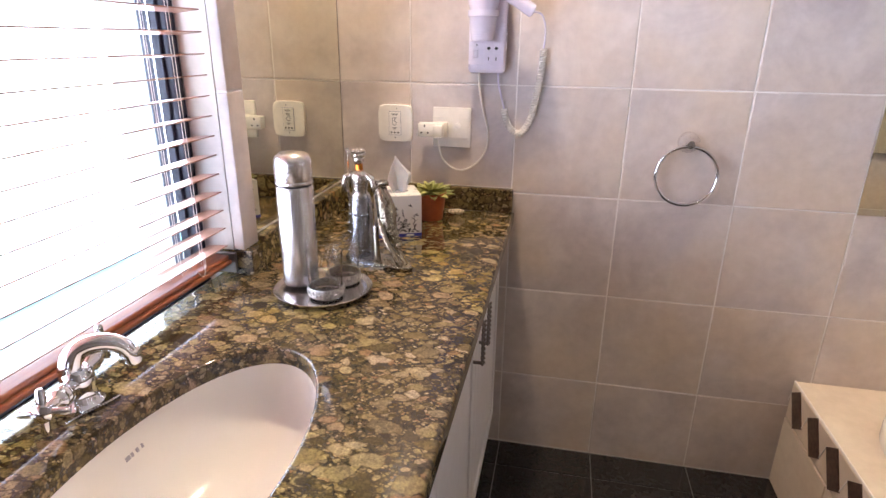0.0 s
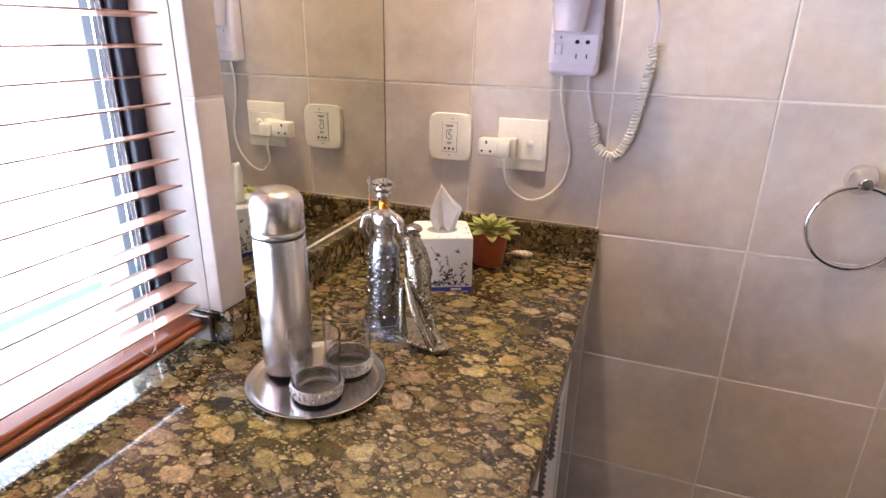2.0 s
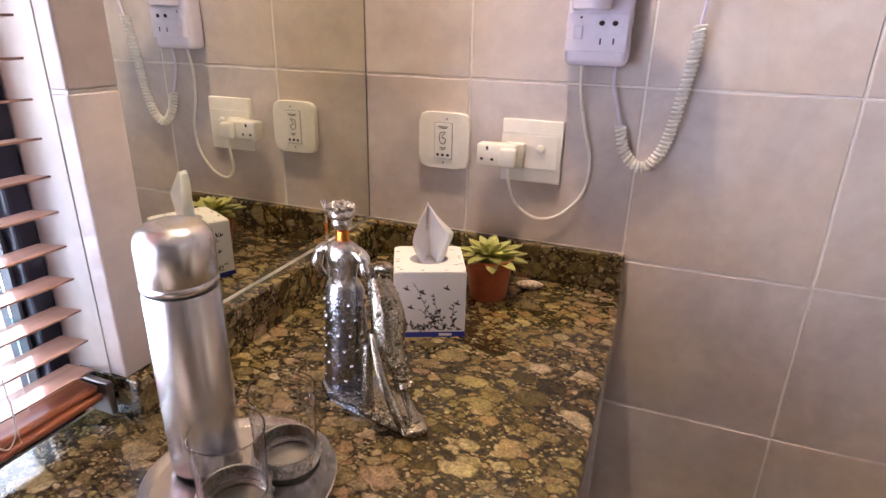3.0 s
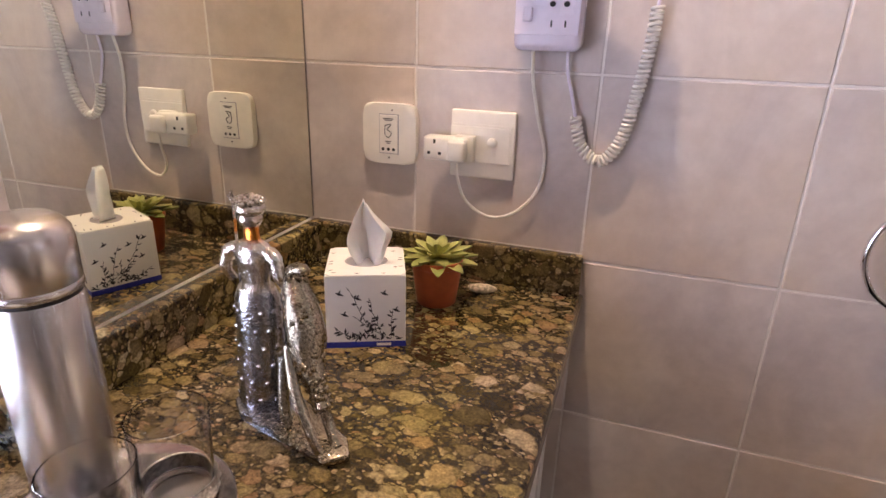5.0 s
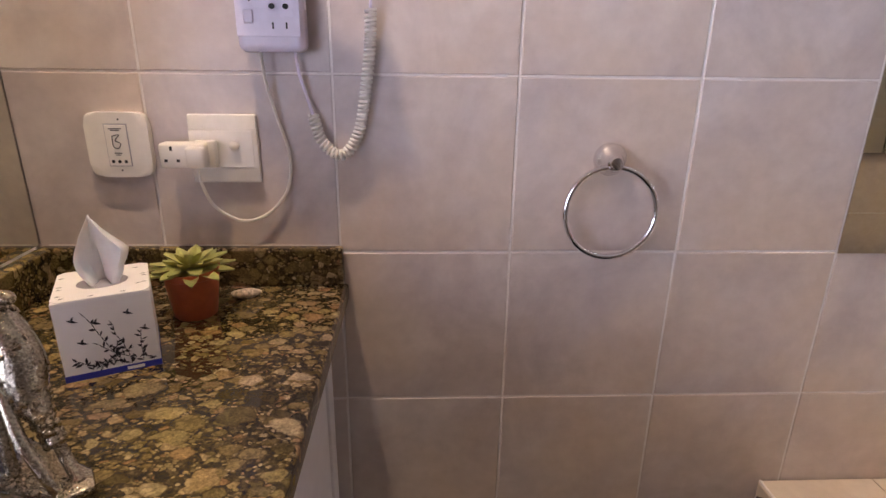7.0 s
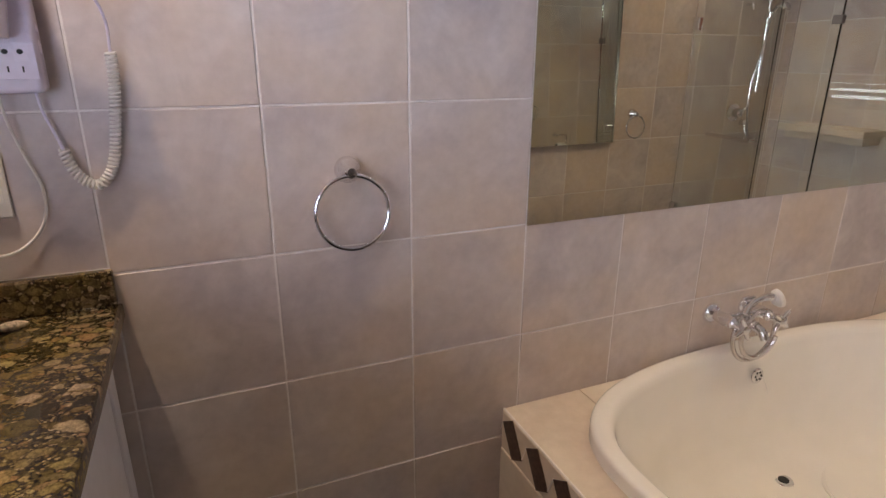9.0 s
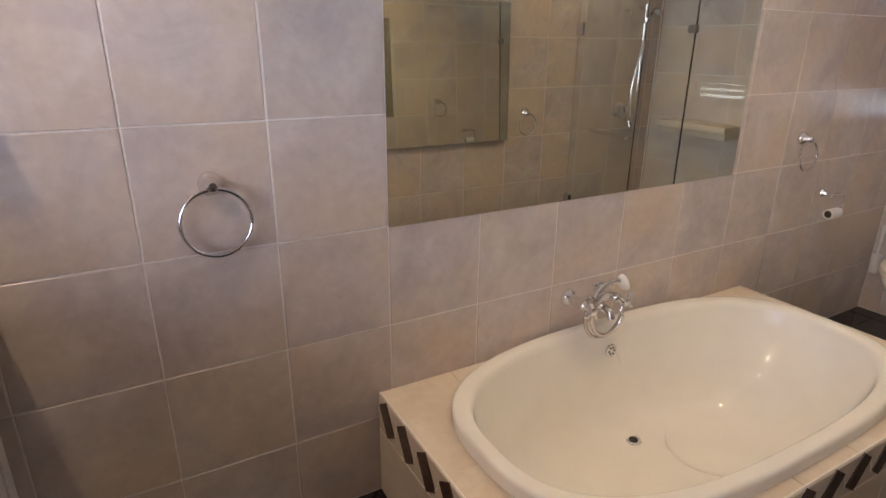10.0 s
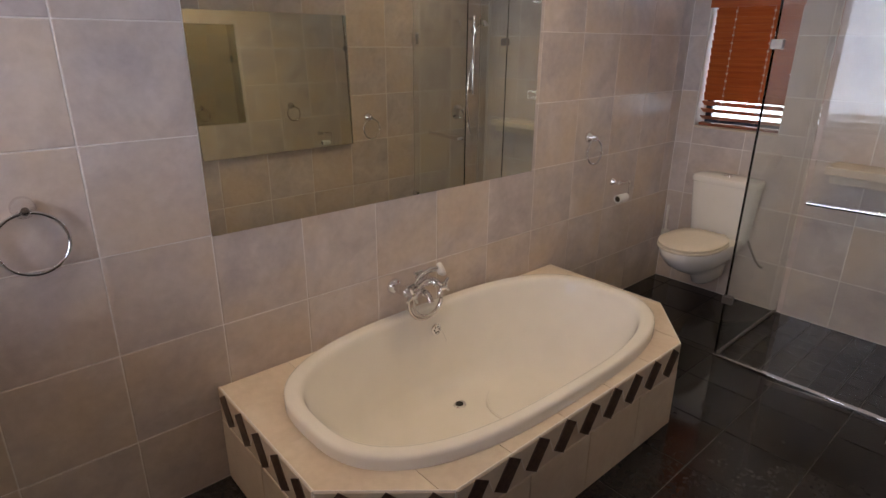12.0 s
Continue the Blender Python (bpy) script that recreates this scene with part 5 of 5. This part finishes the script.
def toilet_brush():
    ob = thing("toilet_brush", "slim white toilet brush hung in the wall corner", "toilet brush", pose(4.222, -0.035, 0.22))
    part("holder", lathe([(0, 0), (0.018, 0), (0.021, 0.008), (0.024, 0.10), (0.021, 0.102), (0.018, 0.03), (0, 0.028)], 24), WHITE_PLASTIC, ob, smooth=True)
    part("handle", lathe([(0, 0.03), (0.007, 0.03), (0.006, 0.14), (0.007, 0.22), (0.010, 0.25), (0.006, 0.265), (0, 0.266)], 18), WHITE_PLASTIC, ob, smooth=True)
    part("bracket", box(-0.006, -0.006, 0.085, 0.027, 0.006, 0.098, 0.002), WHITE_PLASTIC, ob)


toilet_brush()


def small_window():
    ob = tagged(thing("window_2", "small window with a closed wooden blind above the toilet", "window"), kind="structure")
    y0, z0, y1, z1 = FWIN
    bars = bmesh.new()
    for q in ((y0, z0, y1, z0 + 0.04), (y0, z1 - 0.04, y1, z1), (y0, z0 + 0.0405, y0 + 0.035, z1 - 0.0405), (y1 - 0.035, z0 + 0.0405, y1, z1 - 0.0405)):
        box(FAR + 0.12, q[0], q[1], FAR + 0.16, q[2], q[3], 0.003, 2, bars)
    part("window_frame", bars, NAVY, ob)
    p = part("pane", box(FAR + 0.137, y0 + 0.0355, z0 + 0.041, FAR + 0.142, y1 - 0.0355, z1 - 0.041), GLASS, ob)
    p.visible_shadow = False
    part("window_sill", box(FAR - 0.004, y0, z0 - 0.012, FAR + 0.12, y1, z0 + 0.001, 0.003), DECK_TILE, ob, "pale tiled sill")


small_window()


def small_blind():
    y0, y1 = FWIN[0] + 0.012, FWIN[2] - 0.012
    ob = thing("wooden_blind", "closed orange-brown wooden venetian blind, lowest slats open", "blind")
    x = FAR + 0.045
    mesh = mesh_from("slat", box(-0.025, y0, -0.0014, 0.025, y1, 0.0014, 0.0006, 1), ORANGE_WOOD)
    z, k = FWIN[1] + 0.046, 0
    while z < 1.64:
        o = new("slat", mesh)
        o.parent = ob
        tilt = (26, 29, 32)[k] if k < 3 else 66 + random.uniform(-3, 2)
        o.matrix_basis = pose(x, random.uniform(-0.001, 0.001), z, 0, tilt, 0)
        z += 0.0405
        k += 1
    part("bottom_rail", box(x - 0.024, y0, FWIN[1] + 0.002, x + 0.024, y1, FWIN[1] + 0.018, 0.003), RAIL_WOOD, ob)
    part("valance", box(x - 0.050, y0 - 0.02, 1.628, x - 0.040, y1 + 0.02, 1.70, 0.003), ORANGE_WOOD, ob, "moulded wooden valance")
    part("head_rail", box(x - 0.030, y0, 1.66, x + 0.03, y1, 1.70), RAIL_WOOD, ob)
    knot = mesh_from("cord_knot", box(-0.002, -0.0055, -0.0055, 0.002, 0.0055, 0.0055, 0.0012, 1), CORD)
    for yc in (y0 + 0.12, y1 - 0.12):
        for i in range(15):
            o = new("cord_knot", knot)
            o.parent = ob
            o.matrix_basis = pose(x - 0.0285, yc, 1.080 + i * 0.0405, random.uniform(-12, 12), 0, 0)
        part("lift_cord", tube([(x - 0.027, yc, 1.0), (x - 0.027, yc, 1.66)], 0.0009, 6), CORD, ob)


small_blind()

# ---- shower ----
GX, GY = 3.49, -0.735


def shower_enclosure():
    ob = thing("shower_enclosure", "frameless clear glass shower enclosure, its door slightly ajar", "shower enclosure")
    HT = 1.95

    def pane(name, bm, label=""):
        p = part(name, bm, SHOWER_GLASS, ob, label)
        p.visible_shadow = False
        return p

    pane("fixed_panel", box(GX, -0.960, 0.012, GX + 0.008, GY, HT, 0.001, 1), "fixed clear glass panel")
    pane("return_panel", box(GX + 0.0085, GY - 0.008, 0.012, FAR - 0.002, GY, HT, 0.001, 1), "clear glass side panel")
    turn = Matrix.Translation((GX, SOUTH + 0.012, 0)) @ Matrix.Rotation(radians(6.5), 4, "Z")
    door = pane("door", box(0, 0.0, 0.014, 0.008, 0.620, HT, 0.001, 1), "glass shower door ajar")
    door.matrix_basis = turn
    part("handle", turned(tube(curve([(-0.004, 0.60, 0.850), (-0.040, 0.60, 0.850), (-0.045, 0.585, 0.850), (-0.045, 0.30, 0.850), (-0.040, 0.285, 0.850), (-0.004, 0.285, 0.850)], 5), 0.009, 12), Matrix.Identity(4)), CHROME, door, "horizontal chrome towel bar handle", True)
    for z in (0.30, 1.42):
        part("hinge", box(-0.012, -0.006, z, 0.020, 0.050, z + 0.075, 0.003), CHROME, door, "chrome hinge")
    for z in (0.28, 1.42):
        part("clamp", box(GX - 0.010, GY - 0.040, z, GX + 0.018, GY + 0.008, z + 0.04, 0.003), DARK_METAL, ob, "dark metal glass clamp")
    part("threshold", box(GX - 0.012, SOUTH + 0.004, 0.0005, GX + 0.014, GY, 0.011, 0.003), CHROME, ob, "chrome floor strip")
    part("threshold", box(GX + 0.0145, GY - 0.016, 0.0005, FAR - 0.004, GY + 0.006, 0.010, 0.002), DARK_METAL, ob, "dark floor strip")


shower_enclosure()


def shower_rail():
    ob = thing("shower_rail", "chrome shower rail with hand shower and mixer", "shower", pose(3.99, SOUTH, 0, 0, 0, 0))
    part("rail", tube([(0.05, 0.055, 1.06), (0.05, 0.055, 1.62)], 0.010, 14), CHROME, ob, smooth=True)
    for z in (1.08, 1.60):
        part("bracket", tube([(0.05, 0.0, z), (0.05, 0.055, z)], 0.011, 12), CHROME, ob, smooth=True)
    part("slider", box(0.030, 0.04, 1.50, 0.070, 0.085, 1.54, 0.006), CHROME, ob)
    part("hand_shower", tube(curve([(0.05, 0.075, 1.50), (0.05, 0.10, 1.56), (0.05, 0.14, 1.585)], 5), 0.011, 12), CHROME, ob, smooth=True)
    part("shower_head", lathe([(0, -0.015), (0.020, -0.012), (0.040, 0.004), (0.040, 0.014), (0, 0.016)], 28), CHROME, ob, "round hand shower head", True, pose(0.05, 0.155, 1.575, 150, 0, 0))
    part("mixer", lathe([(0, 0), (0.055, 0), (0.055, 0.008), (0.030, 0.020), (0.028, 0.060), (0, 0.062)], 30), CHROME, ob, smooth=True, at=pose(-0.06, 0, 0.93, -90, 0, 0))
    part("lever", tube([(-0.06, 0.06, 0.93), (-0.06, 0.075, 0.95), (-0.03, 0.09, 0.99)], 0.007, 10), CHROME, ob, smooth=True)
    part("hose", tube(curve([(0.05, 0.075, 1.50), (0.00, 0.09, 1.30), (-0.035, 0.08, 1.05), (0.0, 0.085, 0.80), (0.03, 0.06, 0.78), (0.03, 0.02, 0.86)], 8), 0.006, 8), STEEL, ob, "flexible metal hose", True)
    part("outlet", lathe([(0, 0), (0.02, 0), (0.018, 0.03), (0, 0.031)], 18), CHROME, ob, smooth=True, at=pose(0.03, 0, 0.865, -90, 0, 0))
    part("hook", tube([(-0.09, 0, 1.58), (-0.09, 0.05, 1.58), (-0.09, 0.055, 1.55)], 0.009, 10), CHROME, ob, "small chrome wall hook", True)


shower_rail()
ledge = thing("shower_ledge", "white tiled ledge projecting from the shower wall", "ledge")
part("ledge_top", box(4.06, -1.39, 0.845, FAR + 0.001, -0.87, 0.885, 0.004), DECK_TILE, ledge)
part("ledge_body", box(4.10, -1.37, 0.800, FAR + 0.001, -0.89, 0.8445, 0.003), DECK_TILE, ledge)


def downlight(x, y):
    ob = thing("downlight", "small round warm recessed ceiling downlight", "downlight", pose(x, y, CEIL), "ceiling downlights")
    part("rim", lathe([(0.030, -0.001), (0.030, -0.004), (0.042, -0.006), (0.045, -0.001), (0.030, -0.001)], 28), CHROME, ob, smooth=True)
    part("lens", lathe([(0, -0.002), (0.0295, -0.002)], 24), LED, ob, "glowing warm lens")


for lx, ly, lw in DOWNLIGHTS:
    downlight(lx, ly)

# ---- tiles of walls and floor ----
random.seed(5)
rows = lines(0.271, P, 0.0, CEIL)
NB = pose(0, 0, 0, 90, 0, 0)
tiling(wall_north, NB, lines(0.2, P, -0.02, FAR), rows, TILE)
SB = pose(0, SOUTH, 0, 90, 0, 180)
tiling(wall_south, SB, lines(-BAY - 0.10, P, -FAR, -BAY), lines(0.19, P, 0.0, CEIL), TILE)
EB = pose(FAR, 0, 0, 90, 0, -90)
tiling(wall_east, EB, lines(0.10, P, 0.0, -SOUTH), rows, TILE, [(-FWIN[2], FWIN[1], -FWIN[0], FWIN[3])])
WB = pose(-0.014, 0, 0, 90, 0, 90)
tiling(wall_west, WB, lines(0.0, P, WEST_END, 0.0), rows, TILE, [(WIN[0], WIN[1], WIN[2], WIN[3]), (-0.64, 0.0, 0.0, 1.96), (WEST_END, 0.0, -0.5, TOP)])
tiling(floor, pose(0, 0, 0), lines(0.205, P, 0.0, GX - 0.004), lines(-0.12, P, WEST_END, -0.002), FLOOR_TILE, [(BAY, WEST_END, GX, SOUTH)])
tiling(floor, pose(0, 0, 0), lines(0.205, P, GX - 0.004, FAR - 0.001), lines(-0.12, P, GY, -0.002), FLOOR_TILE)
tiling(floor, pose(0, 0, -0.001), lines(GX, 0.101, GX, FAR - 0.001), lines(GY, 0.101, SOUTH, GY), FLOOR_TILE, name="mosaic_tile")
